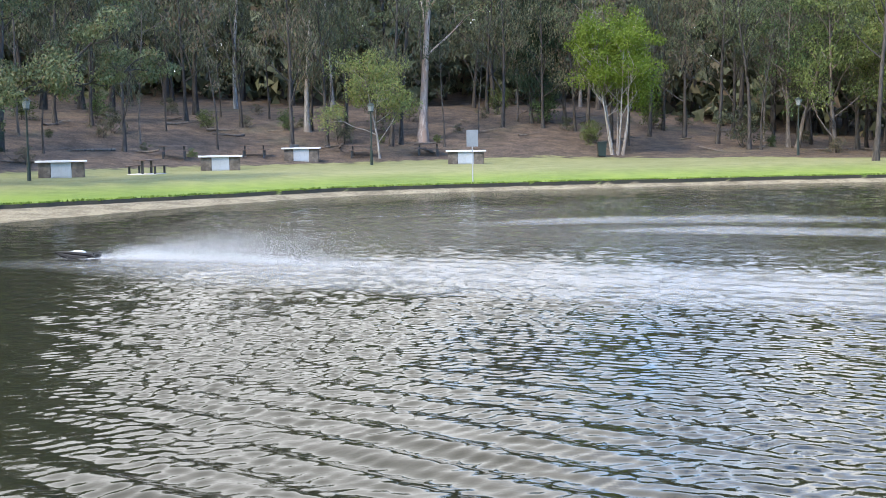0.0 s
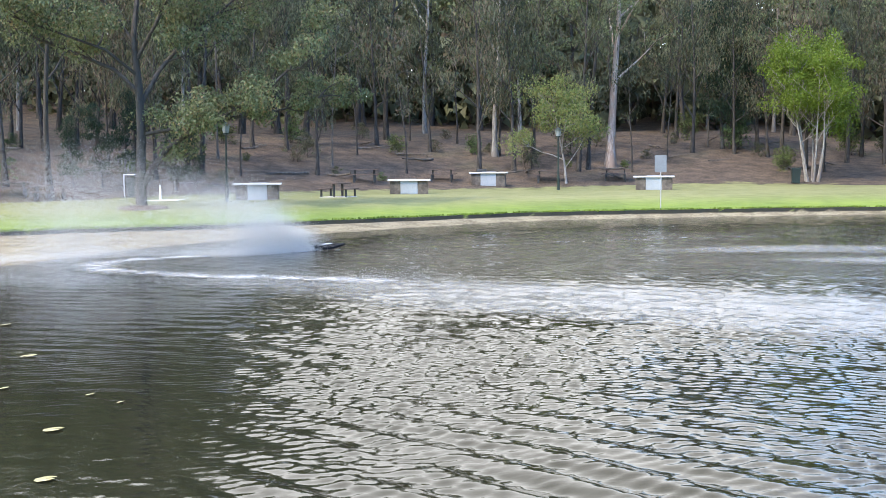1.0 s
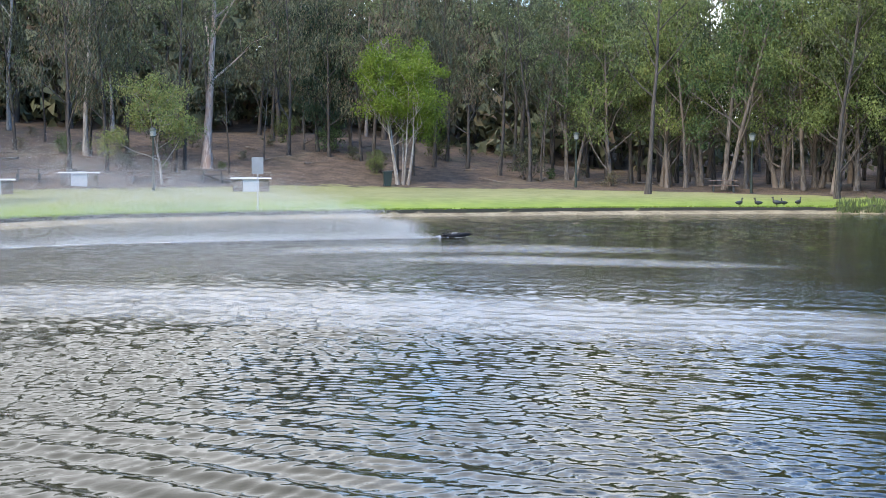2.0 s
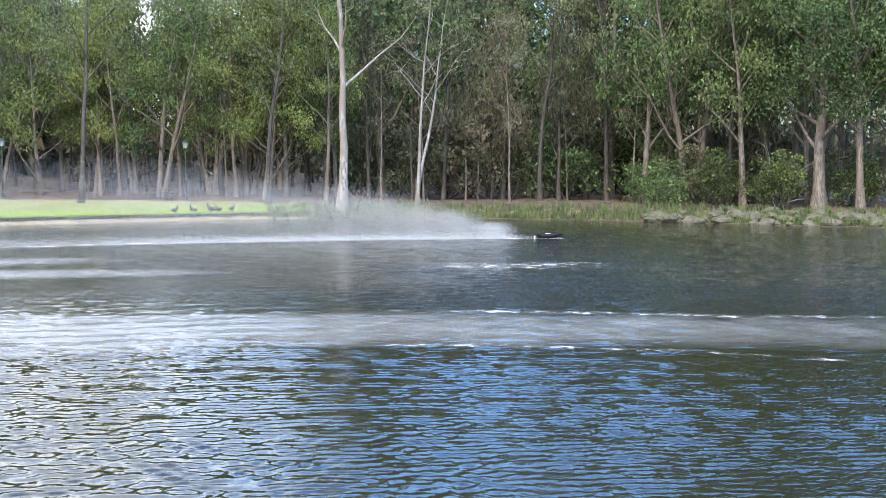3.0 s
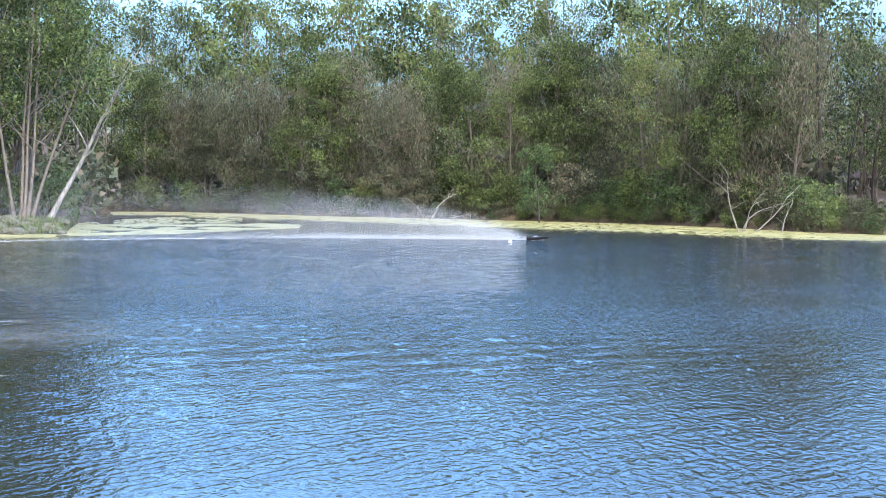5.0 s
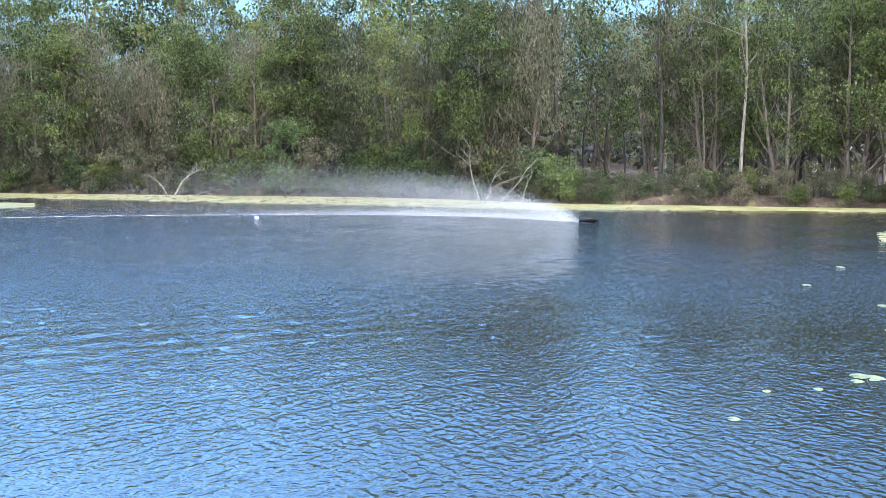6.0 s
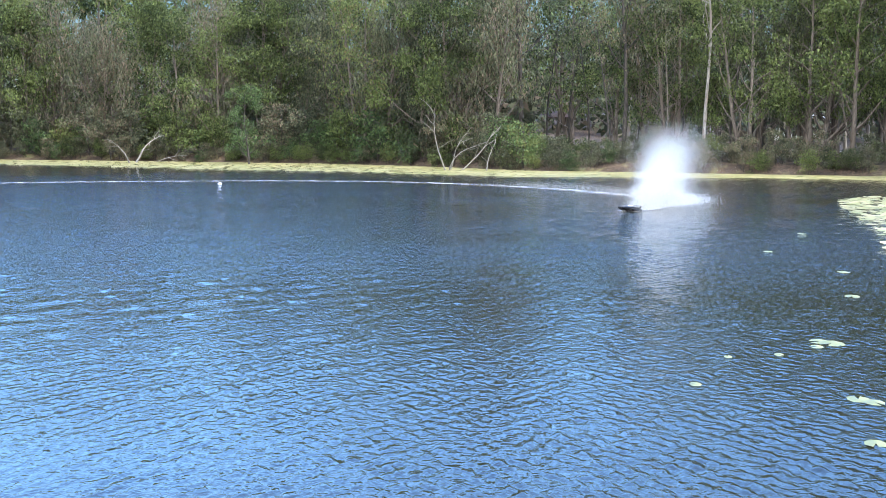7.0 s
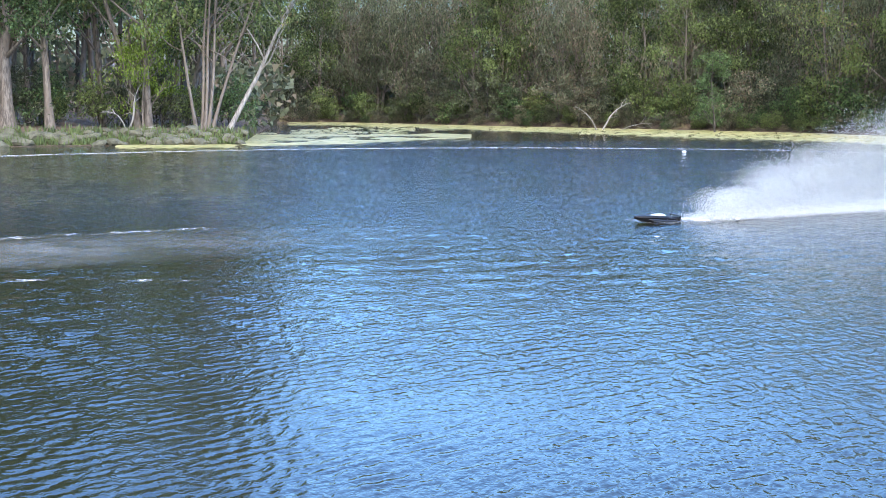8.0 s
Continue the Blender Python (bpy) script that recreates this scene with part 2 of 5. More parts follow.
class Mesh:
    """Collects vertices and faces for one mesh."""

    def __init__(self):
        self.v, self.f = [], []

    def tube(self, pts, radii, sides=6, cap=True):
        base = len(self.v)
        prev = None
        for i, p in enumerate(pts):
            d = (pts[min(i + 1, len(pts) - 1)] - pts[max(i - 1, 0)]).normalized()
            u = (prev - d * prev.dot(d)) if prev is not None else d.orthogonal()
            u = u.normalized() if u.length > 1e-6 else d.orthogonal().normalized()
            prev, w = u, d.cross(u)
            for k in range(sides):
                a = 2 * math.pi * k / sides
                self.v.append(tuple(p + (u * math.cos(a) + w * math.sin(a)) * radii[i]))
        for i in range(len(pts) - 1):
            for k in range(sides):
                a, b = base + i * sides + k, base + i * sides + (k + 1) % sides
                self.f.append((a, b, b + sides, a + sides))
        if cap:
            self.f.append(tuple(base + k for k in reversed(range(sides))))
            self.f.append(tuple(base + (len(pts) - 1) * sides + k for k in range(sides)))

    def leaf(self, c, u, w):
        b = len(self.v)
        self.v += [tuple(c + u * 0.5), tuple(c + w), tuple(c - u * 0.5 + w * 0.12)]
        self.f.append((b, b + 1, b + 2))

    def quad(self, c, u, w):
        b = len(self.v)
        self.v += [tuple(c - w * 0.15), tuple(c + u * 0.5 + w * 0.35), tuple(c + w), tuple(c - u * 0.5 + w * 0.45)]
        self.f.append((b, b + 1, b + 2, b + 3))

    def box(self, x0, y0, z0, x1, y1, z1, bevel=0.0):
        """A box with chamfered upright edges and top."""
        b = bevel or min(x1 - x0, y1 - y0, z1 - z0) * 0.06
        n = len(self.v)
        ring = lambda i: [(x0 + i + b, y0 + i), (x1 - i - b, y0 + i), (x1 - i, y0 + i + b), (x1 - i, y1 - i - b), (x1 - i - b, y1 - i), (x0 + i + b, y1 - i), (x0 + i, y1 - i - b), (x0 + i, y0 + i + b)]
        for z, i in ((z0, 0), (z1 - b, 0), (z1, b)):
            self.v += [(x, y, z) for x, y in ring(i)]
        for r in range(2):
            for k in range(8):
                a, c = n + r * 8 + k, n + r * 8 + (k + 1) % 8
                self.f.append((a, c, c + 8, a + 8))
        self.f.append(tuple(n + k for k in reversed(range(8))))
        self.f.append(tuple(n + 16 + k for k in range(8)))

    def make(self, name, material, parent=None, label="", smooth=False):
        me = bpy.data.meshes.new(name)
        me.from_pydata(self.v, [], self.f)
        me.materials.append(material)
        if smooth:
            me.polygons.foreach_set("use_smooth", [True] * len(me.polygons))
        ob = new(name, me)
        ob.parent = parent
        if label:
            ob["label"] = label
        return ob


def thing(name, m, label, category, group="", kind=""):
    ob = new(name)
    ob.empty_display_size = 0.3
    ob.matrix_basis = m
    return tagged(ob, label, category, group, kind)


def rod(name, a, b, r, material, parent, sides=8, r2=None, label=""):
    m = Mesh()
    m.tube([Vector(a), Vector(b)], [r, r if r2 is None else r2], sides)
    return m.make(name, material, parent, label)


def slab(name, x0, y0, z0, x1, y1, z1, material, parent, bevel=0.0, label=""):
    m = Mesh()
    m.box(x0, y0, z0, x1, y1, z1, bevel)
    return m.make(name, material, parent, label)


# ---------------------------------------------------------------- the lie of the land: bearings from the stand, metres
SHORE = [(-180, 1.5), (-110, 2), (-90, 5), (-70, 13), (-50, 22), (-40, 27), (-29, 34.4), (-24.5, 38.4), (-19.3, 43.4), (-14.5, 46.8), (-9.7, 50.8), (-4.7, 55.5), (0.5, 57.8),
         (10.5, 61.8), (19, 65.6), (26, 69.5), (31, 72), (40, 69), (52, 63.5), (61.3, 63.5), (62.0, 80), (63, 107), (66, 107), (72.5, 97), (80, 91), (87, 86), (95, 75), (103, 73), (112, 72.5),
         (122, 58), (135, 30), (150, 8), (165, 2), (180, 1.5)]
EDGE = [(-180, 3), (-70, 20), (-40, 43), (-29, 47), (-24.5, 48), (-19.3, 48.6), (-14.5, 50.6), (-9.7, 53), (-4.7, 56.6), (0.5, 58.6), (10.5, 62.4), (26, 70.2), (31, 73), (180, 3)]
LAWN = [(-180, 30), (-60, 50), (-30, 63), (-20, 69), (-10, 78), (0, 84), (8, 86), (18, 86), (26, 80), (31, 73.5), (180, 3)]


def lookup(table, a):
    return float(np.interp(a, [p[0] for p in table], [p[1] for p in table]))


def smooth(x, a, b):
    x = min(1.0, max(0.0, (x - a) / (b - a)))
    return x * x * (3 - 2 * x)


def wobble(a):
    return 0.25 * math.sin(a * 1.7) + 0.18 * math.sin(a * 4.3 + 1) + 0.1 * math.sin(a * 9.1 + 2)


def flat(a, r):
    return r * math.sin(radians(a)), r * math.cos(radians(a))


def stand(r):
    """The low bank from which one looks on."""
    return 1.05 - 2.4 * smooth(r, 1.2, 4.2)


def land(a, r):
    """Height of the ground at bearing a, distance r."""
    if a > 180:
        a -= 360
    s = lookup(SHORE, a) + wobble(a) * 0.5
    d = r - s
    if d < 0:
        return max(-1.2, d * 0.1, stand(r))
    x, y = flat(a, r)
    rough = noise.noise((x * 0.35, y * 0.35, 0)) * 0.12 + noise.noise((x * 0.08, y * 0.08, 3)) * 0.3
    lawn_side = 1 - smooth(a, 24, 31)
    e = lookup(EDGE, a) + wobble(a * 1.3) * 0.4
    if r < e:
        beach = 0.17 * d / max(0.4, e - s)
    else:
        beach = 0.31 + 0.41 * smooth(r, e, e + 11)
    end = lookup(LAWN, a)
    mound = smooth(r, end - 3, end + 26) * (3.4 * smooth(a, -80, -40) * (1 - smooth(a, 4, 20)) + 0.5) + rough * smooth(r, end - 4, end + 4)
    wood = 0.55 * smooth(d, 0, 1.6) + (0.25 + rough) * smooth(d, 1, 8) + noise.noise((x * 1.3, y * 1.3, 5)) * 0.13 * smooth(d, 0, 1)
    rise = 7.0 * smooth(d, 45, 130)
    near = 1.0 if s < 12 and d >= 0 else 0.0
    z = lawn_side * (beach + mound) + (1 - lawn_side) * wood + rise
    if near:
        z = 0.45 * smooth(d, 0, 1.5) + 0.35 * smooth(d, 2, 12)
    return max(z, 0.02 + 0.02 * min(d, 1), stand(r))


def ground_point(a, r, sink=0.0):
    x, y = flat(a, r)
    return Vector((x, y, land(a, r) - sink))


def build_ground():
    bearings = [-180 + 2.0 * i for i in range(72)] + [-36 + 0.3 * i for i in range(520)] + [120 + 2.0 * i for i in range(30)]
    steps = [-14, -8, -4, -2, -1, -0.4, 0, 0.35, 0.7, 1.1, 1.6, 2.2, 3, 4, 5.5, 7, 9, 11, 13.5, 16, 19, 22, 25, 29, 33, 38, 44, 52, 62, 80, 110, 160, 260, 500, 1000, 2500]
    v, f, grass, sand, soil, tired = [], [], [], [], [], []
    n = 0
    rings = None
    for a in bearings:
        s, e = lookup(SHORE, a) + wobble(a) * 0.5, lookup(EDGE, a) + wobble(a * 1.3) * 0.4
        rs = [max(0.3 + 0.05 * i, s + q) for i, q in enumerate(steps)]
        lawn_side = a < 29
        if lawn_side:  # rings that hug the cut edge of the lawn
            e = max(e, s + 0.5)
            extra = [e - 0.25, e - 0.02, e + 0.03, e + 0.3]
        else:
            extra = [s + 0.2, s + 0.5, s + 0.85, s + 1.3]
        rs = sorted([0.02, 0.7, 1.2, 1.6, 2.0, 2.4, 2.8, 3.3, 4.2, 6.0] + rs + extra)
        rings = len(rs)
        for r in rs:
            x, y = flat(a, r)
            z = land(a, r)
            v.append((x, y, z))
            end = lookup(LAWN, a)
            g = (1 - smooth(r, end - 2.5, end + 2.5)) if lawn_side and r > e else (0.4 * (1 - smooth(r, s + 2, s + 7)) if r > s else 0)
            on_beach = lawn_side and r < e - 0.06 and r > 5
            if r < 5:
                g = 1.0
            grass.append(g)
            sand.append(1.0 if on_beach else 0.0)
            soil.append(1.0 if lawn_side and abs(r - e) < 0.1 else (1.0 if 5 < r < s - 2 else 0.0))
            tired.append(0.3 if r < 6 else smooth(r, e + 1.5, e + 10) if lawn_side else 1.0)
    k = len(bearings)
    for i in range(k):
        j = (i + 1) % k
        for q in range(rings - 1):
            f.append((i * rings + q, i * rings + q + 1, j * rings + q + 1, j * rings + q))
    f.append(tuple(i * rings for i in range(k)))
    me = bpy.data.meshes.new("ground")
    me.from_pydata(v, [], f)
    for key, val in (("grass", grass), ("sand", sand), ("soil", soil), ("tired", tired)):
        me.attributes.new(key, "FLOAT", "POINT").data.foreach_set("value", val)
    me.polygons.foreach_set("use_smooth", [True] * len(me.polygons))
    me.materials.append(GROUND)
    tagged(new("ground", me), "mown lawn, sandy beach and leaf-littered woodland floor round a pond", "ground", kind="structure")


LAP = [(-40, 40), (-16, 29.5), (-8, 26.8), (5, 24.0), (19, 22.0), (32, 21.5), (50, 21.0), (66, 20.0), (80, 20.5), (92, 23.0), (107, 33.0), (120, 38.0)]


def build_water():
    """The pond: a sheet with real wind ripples and boat waves, flat and coarse where it lies out of view."""
    az = np.concatenate([np.arange(-180, -33, 7.0), np.arange(-33, 114, 0.25), np.arange(114, 180, 6.0)])
    r = [0.5, 2.0, 4.0, 6.0, 7.6]
    while r[-1] < 118:
        r.append(r[-1] + (0.04 if r[-1] < 20 else 0.06 if r[-1] < 30 else 0.14 if r[-1] < 58 else 0.13 * (r[-1] / 58) ** 5))
    r = np.array(r)
    a, q = np.meshgrid(az, r, indexing="ij")
    x, y = q * np.sin(np.radians(a)), q * np.cos(np.radians(a))
    gen = np.random.default_rng(5)

    def broad(scale, seed):
        k = np.random.default_rng(seed)
        out = 0
        for _ in range(7):
            d, w = k.uniform(0, 6.28), k.uniform(0.6, 1.6) / scale
            out = out + np.sin((x * np.cos(d) + y * np.sin(d)) * w * 6.28 + k.uniform(0, 6.28))
        return out / 2.6

    h = np.zeros_like(x)
    side = np.clip((a - 24) / 34, 0, 1)  # towards the open, smoother water
    for k in range(64):  # wind ripples: two trains that cross
        wl = gen.uniform(0.12, 0.2) if k > 33 else gen.uniform(0.145, 0.23)
        d = radians(60 if k % 2 else 116) + gen.normal(0, 0.2)
        h += (1 if k > 33 else 1.2 - side) * wl * np.sin((x * np.cos(d) + y * np.sin(d)) * 6.2832 / wl + gen.uniform(0, 6.28))
    shore = np.interp(a, [p[0] for p in SHORE], [p[1] for p in SHORE])
    lee = np.clip((shore - q) / 12, 0.12, 1)
    gust = np.clip(0.78 + 0.34 * broad(30, 3) + 0.2 * broad(9, 4), 0.35, 1.2)
    left = np.clip((a + 25 - 0.25 * (q - 8)) / 9, 0.2, 1)  # sheltered under the spreading tree
    gust = gust * (1 + 0.6 * np.exp(-((a - 50) / 11) ** 2) * np.clip((19 - q) / 7, 0, 1))
    gust = gust * (1 - 0.4 * np.exp(-((a - 27) / 9) ** 2) * np.clip((q - 12) / 8, 0, 1))
    calm = lee * gust * left
    fine = 0.005 + 0.010 * side + (0.034 + 0.026 * side) * np.clip((q - 20) / 14, 0, 1)
    h *= 0.0082 * calm * (1 - 0.3 * side * np.clip((q - 8) / 6, 0, 1))
    h *= 1 - np.clip((q - 23) / 10, 0, 1)
    swell = np.zeros_like(x)
    for _ in range(24):  # longer waves out on the open water
        wl = gen.uniform(0.36, 0.75)
        d = radians(62) + gen.normal(0, 0.45)
        swell += wl * np.sin((x * np.cos(d) + y * np.sin(d)) * 6.2832 / wl + gen.uniform(0, 6.28))
    h += (0.0024 - 0.0012 * side) * swell * lee * np.clip(gust, 0.5, 1.2) * (0.45 + 0.55 * np.clip((q - 14) / 14, 0, 1))
    lap = np.interp(a, [p[0] for p in LAP], [p[1] for p in LAP])
    off = q - lap + 0.5 * broad(14, 8)
    h += 0.012 * (1 - 0.75 * side) * np.cos(off * 6.2832 / 1.05) * np.exp(-(off / 3.2) ** 2) * np.clip((a + 14) / 12, 0, 1)
    h += 0.007 * (1 - 0.75 * side) * np.cos((off + 6.5) * 6.2832 / 0.75) * np.exp(-((off + 6.5) / 2.6) ** 2) * np.clip((a - 5) / 12, 0, 1) * 0.6
    u = (x * 0.65 + y * 0.76) + 0.05 * broad(6, 9)
    h += 0.033 * np.sin(u * 6.2832 / 0.62) * np.exp(-(((x + 1.8) / 4.2) ** 2 + ((y - 10.0) / 3.4) ** 2)) * (0.75 + 0.35 * broad(3, 11)) * np.clip((a + 21) / 6, 0, 1)
    h *= np.clip((q - 5) / 2, 0, 1) * np.clip((q - 5) / 3, 0, 1) * (np.abs(a - 40.5) < 73.3) * np.clip((shore + 2 - q) / 4, 0, 1)
    nr, na = len(r), len(az)
    i, j = np.meshgrid(np.arange(na), np.arange(nr - 1), indexing="ij")
    i2 = (i + 1) % na
    f = np.stack([i * nr + j, i2 * nr + j, i2 * nr + j + 1, i * nr + j + 1], -1).reshape(-1, 4)
    reach = np.maximum(shore[:, :1] + 5.0, 4.0)
    keep = ((q[:, :-1] < reach) & (np.roll(q, -1, 0)[:, :-1] < np.roll(reach, -1, 0) + 0.0)).reshape(-1)
    f = f[keep]
    used = np.unique(f)
    back = np.full(na * nr, -1)
    back[used] = np.arange(len(used))
    f = back[f]
    v = np.stack([x, y, h], -1).reshape(-1, 3)[used]
    me = bpy.data.meshes.new("water")
    me.vertices.add(len(v))
    me.vertices.foreach_set("co", v.ravel())
    me.loops.add(f.size)
    me.loops.foreach_set("vertex_index", f[:, ::-1].ravel())
    me.polygons.add(len(f))
    me.polygons.foreach_set("loop_start", np.arange(0, f.size, 4))
    me.polygons.foreach_set("use_smooth", np.ones(len(f), bool))
    me.update(calc_edges=True)
    me.attributes.new("calm", "FLOAT", "POINT").data.foreach_set("value", calm.reshape(-1)[used])
    me.attributes.new("fine", "FLOAT", "POINT").data.foreach_set("value", fine.reshape(-1)[used])
    me.materials.append(WATER)
    tagged(new("water", me), "dark rippled pond water reflecting trees and sky", "water", kind="structure")


build_ground()
build_water()

# ---------------------------------------------------------------- trees
rng = random.Random(7)


def jitter(s):
    return Vector((rng.uniform(-s, s), rng.uniform(-s, s), rng.uniform(-s, s)))


def limb(mesh, start, way, length, r0, r1, bend=0.15, lift=0.0, sides=5, steps=4):
    """A crooked tapered limb; returns its points."""
    pts, d = [Vector(start)], Vector(way).normalized()
    for i in range(steps):
        d = (d + jitter(bend) + Vector((0, 0, lift))).normalized()
        pts.append(pts[-1] + d * (length / steps))
    mesh.tube(pts, [r0 + (r1 - r0) * i / steps for i in range(steps + 1)], sides, False)
    return pts, d


def clump(mesh, c, radius, count, size, droop=0.3, slim=0.45, squash=0.7, fine=0.58):
    """A tuft of small leaves round a twig's end."""
    for _ in range(int(count * 0.85 / fine**2)):
        o = jitter(1.0)
        while o.length > 1:
            o = jitter(1.0)
        o = Vector((o.x, o.y, o.z * squash)) * radius
        w = (jitter(1.0) + Vector((0, 0, -droop * 2))).normalized()
        u = w.orthogonal()
        u.rotate(Matrix.Rotation(rng.uniform(0, 6.28), 3, w))
        s = size * fine * rng.uniform(0.6, 1.3)
        mesh.leaf(c + o, u * s * slim * 1.1, w * s)


def grow(height, trunk_r, first, limbs, spread, reach, clumps, leaf, count, droop=0.3, slim=0.45, lean=(0, 0), trunks=1, bare=0.0, crown_r=1.0, lift=0.06, twigs=3, squash=0.7, sides=7, fan=0.4, flare=1.5):
    """A tree as two meshes: wood and leaves."""
    wood, green = Mesh(), Mesh()
    for k in range(trunks):
        h = height * rng.uniform(0.85, 1.0)
        base = Vector((0, 0, 0)) if trunks == 1 else Vector((rng.uniform(-0.35, 0.35), rng.uniform(-0.35, 0.35), 0))
        out = Vector((lean[0], lean[1], 0)) + (Vector((base.x, base.y, 0)) * fan if trunks > 1 else Vector((0, 0, 0)))
        pts, n = [base - Vector((0, 0, 0.3))], 9
        d = (Vector((0, 0, 1)) + out).normalized()
        for i in range(n):
            d = (d + jitter(0.07) + Vector((0, 0, 0.03)) + out * 0.05).normalized()
            pts.append(pts[-1] + d * h / n)
        radii = [trunk_r * (1 - 0.88 * (i / n) ** 0.9) * (flare if i == 0 else 1) for i in range(n + 1)]
        wood.tube(pts, radii, sides, False)
        ends = []
        for q in range(limbs):
            f = first + (1 - first) * (q + rng.random() * 0.8) / limbs
            f = min(f, 0.97)
            i = int(f * n)
            p = pts[i].lerp(pts[min(i + 1, n)], f * n - i)
            az = q * 2.4 + rng.uniform(-0.6, 0.6)
            way = Vector((math.cos(az) * spread, math.sin(az) * spread, rng.uniform(0.35, 1.0)))
            ln = reach * rng.uniform(0.6, 1.15) * (1.15 - 0.6 * (f - first) / (1 - first))
            lp, ld = limb(wood, p, way, ln, max(0.02, radii[i] * 0.5), 0.015, 0.22, lift)
            for _ in range(twigs):
                s = lp[rng.choice((2, 3, 4))]
                tp, _d = limb(wood, s, ld + jitter(0.9), ln * rng.uniform(0.25, 0.5), 0.025, 0.008, 0.3, lift, 3, 3)
                ends.append(tp[-1])
            ends.append(lp[-1])
        ends.append(pts[-1])
        rng.shuffle(ends)
        keep = [e for e in ends if rng.random() >= bare]
        per = max(1, clumps // trunks)
        for q in range(per):
            if not keep:
                break
            e = keep[q % len(keep)]
            clump(green, e + jitter(0.5) * crown_r, crown_r * rng.uniform(0.6, 1.25), count, leaf, droop, slim, squash)
    return wood, green


class Kind:
    """A sort of tree, built once; further ones share its meshes."""

    def __init__(self, name, label, category, bark_mat, leaf_mat, wood, green):
        self.name, self.label, self.category = name, label, category
        self.mats, self.meshes, self.first, self.s0 = (bark_mat, leaf_mat), (wood, green), None, 1.0

    def put(self, a, r, scale=1.0, turn=None, label="", sink=0.12, group=""):
        p = ground_point(a, r, sink)
        turn = rng.uniform(0, 360) if turn is None else turn
        if self.first is None:
            ob = thing(self.name, Matrix.Translation(p) @ pose(0, 0, 0, 0, 0, turn) @ Matrix.Scale(scale, 4), label or self.label, self.category, group)
            self.meshes[0].make("trunk", self.mats[0], ob, smooth=True)
            if self.meshes[1].v:
                self.meshes[1].make("crown", self.mats[1], ob)
            self.first, self.s0 = ob, scale
            return ob
        ob = copy_thing(self.first, Matrix.Translation(p) @ pose(0, 0, 0, 0, 0, turn) @ Matrix.Scale(scale / self.s0, 4))
        ob["label"] = label or self.label
        return ob


def kinds(n, name, label, bark_mat, leaf_mat, trunks=(1,), **how):
    return [Kind(name, label, "tree", bark_mat, leaf_mat, *grow(trunks=trunks[i % len(trunks)], **how)) for i in range(n)]


GUMS = kinds(3, "gum_tree", "tall gum tree with a dark trunk and thin high crown", BARK_DARK, LEAF_GUM,
             height=19, trunk_r=0.18, first=0.36, limbs=12, spread=0.7, reach=4.2, clumps=46, leaf=0.3, count=42, droop=0.5, slim=0.38, crown_r=0.95)
PALES = kinds(2, "pale_gum_tree", "tall gum tree with a pale smooth trunk", BARK_PALE, LEAF_OLIVE,
              height=19, trunk_r=0.13, first=0.35, limbs=10, spread=0.75, reach=4.6, clumps=34, leaf=0.3, count=42, droop=0.5, slim=0.38, crown_r=0.95, bare=0.2)
SHEOAKS = kinds(3, "sheoak_tree", "slender grey-green sheoak with fine drooping foliage", BARK_DARK, LEAF_GREY,
                height=15, trunk_r=0.15, first=0.2, limbs=16, spread=0.55, reach=2.9, clumps=52, leaf=0.44, count=38, droop=0.9, slim=0.16, crown_r=0.9, squash=1.2)
PAPERS = kinds(2, "paperbark_tree", "dense green paperbark with ragged grey bark", BARK_GREY, LEAF_GREEN, (1, 2),
               height=15, trunk_r=0.2, first=0.2, limbs=15, spread=0.6, reach=3.8, clumps=64, leaf=0.3, count=50, droop=0.6, slim=0.42, crown_r=1.1)
OLIVES = kinds(4, "swamp_tree", "olive-green bushy swamp tree on the far shore", BARK_GREY, LEAF_OLIVE, (1, 2, 1),
               height=14, trunk_r=0.2, first=0.1, limbs=17, spread=0.65, reach=3.9, clumps=68, leaf=0.34, count=46, droop=0.5, slim=0.42, crown_r=1.1)
BROWNS = kinds(2, "swamp_tree", "grey-green weeping swamp tree with thin twigs", BARK_GREY, LEAF_GREY, (2, 1),
               height=12, trunk_r=0.18, first=0.08, limbs=18, spread=0.7, reach=3.6, clumps=58, leaf=0.46, count=38, droop=0.9, slim=0.25, crown_r=1.05, squash=1.1)
BACKS = kinds(2, "gum_tree", "gum tree standing deep in the woods", BARK_DARK, LEAF_GUM,
              height=19, trunk_r=0.2, first=0.2, limbs=9, spread=0.7, reach=4.2, clumps=34, leaf=0.55, count=26, droop=0.5, slim=0.45, crown_r=1.4, twigs=2, sides=5)
BACKS += kinds(1, "sheoak_tree", "grey-green sheoak standing deep in the woods", BARK_DARK, LEAF_GREY,
               height=16, trunk_r=0.16, first=0.12, limbs=10, spread=0.6, reach=3.2, clumps=36, leaf=0.6, count=26, droop=0.8, slim=0.3, crown_r=1.3, twigs=2, sides=5)
BACKS_GREEN = kinds(2, "paperbark_tree", "green paperbark standing deep in the woods", BARK_GREY, LEAF_GREEN,
                    height=18, trunk_r=0.22, first=0.15, limbs=10, spread=0.7, reach=4.2, clumps=38, leaf=0.55, count=28, droop=0.5, slim=0.45, crown_r=1.5, twigs=2, sides=5)
BACKS_OLIVE = kinds(2, "swamp_tree", "olive-green tree deep in the far woods", BARK_GREY, LEAF_OLIVE,
                    height=18, trunk_r=0.2, first=0.2, limbs=10, spread=0.7, reach=4.0, clumps=38, leaf=0.55, count=28, droop=0.5, slim=0.45, crown_r=1.4, twigs=2, sides=5)
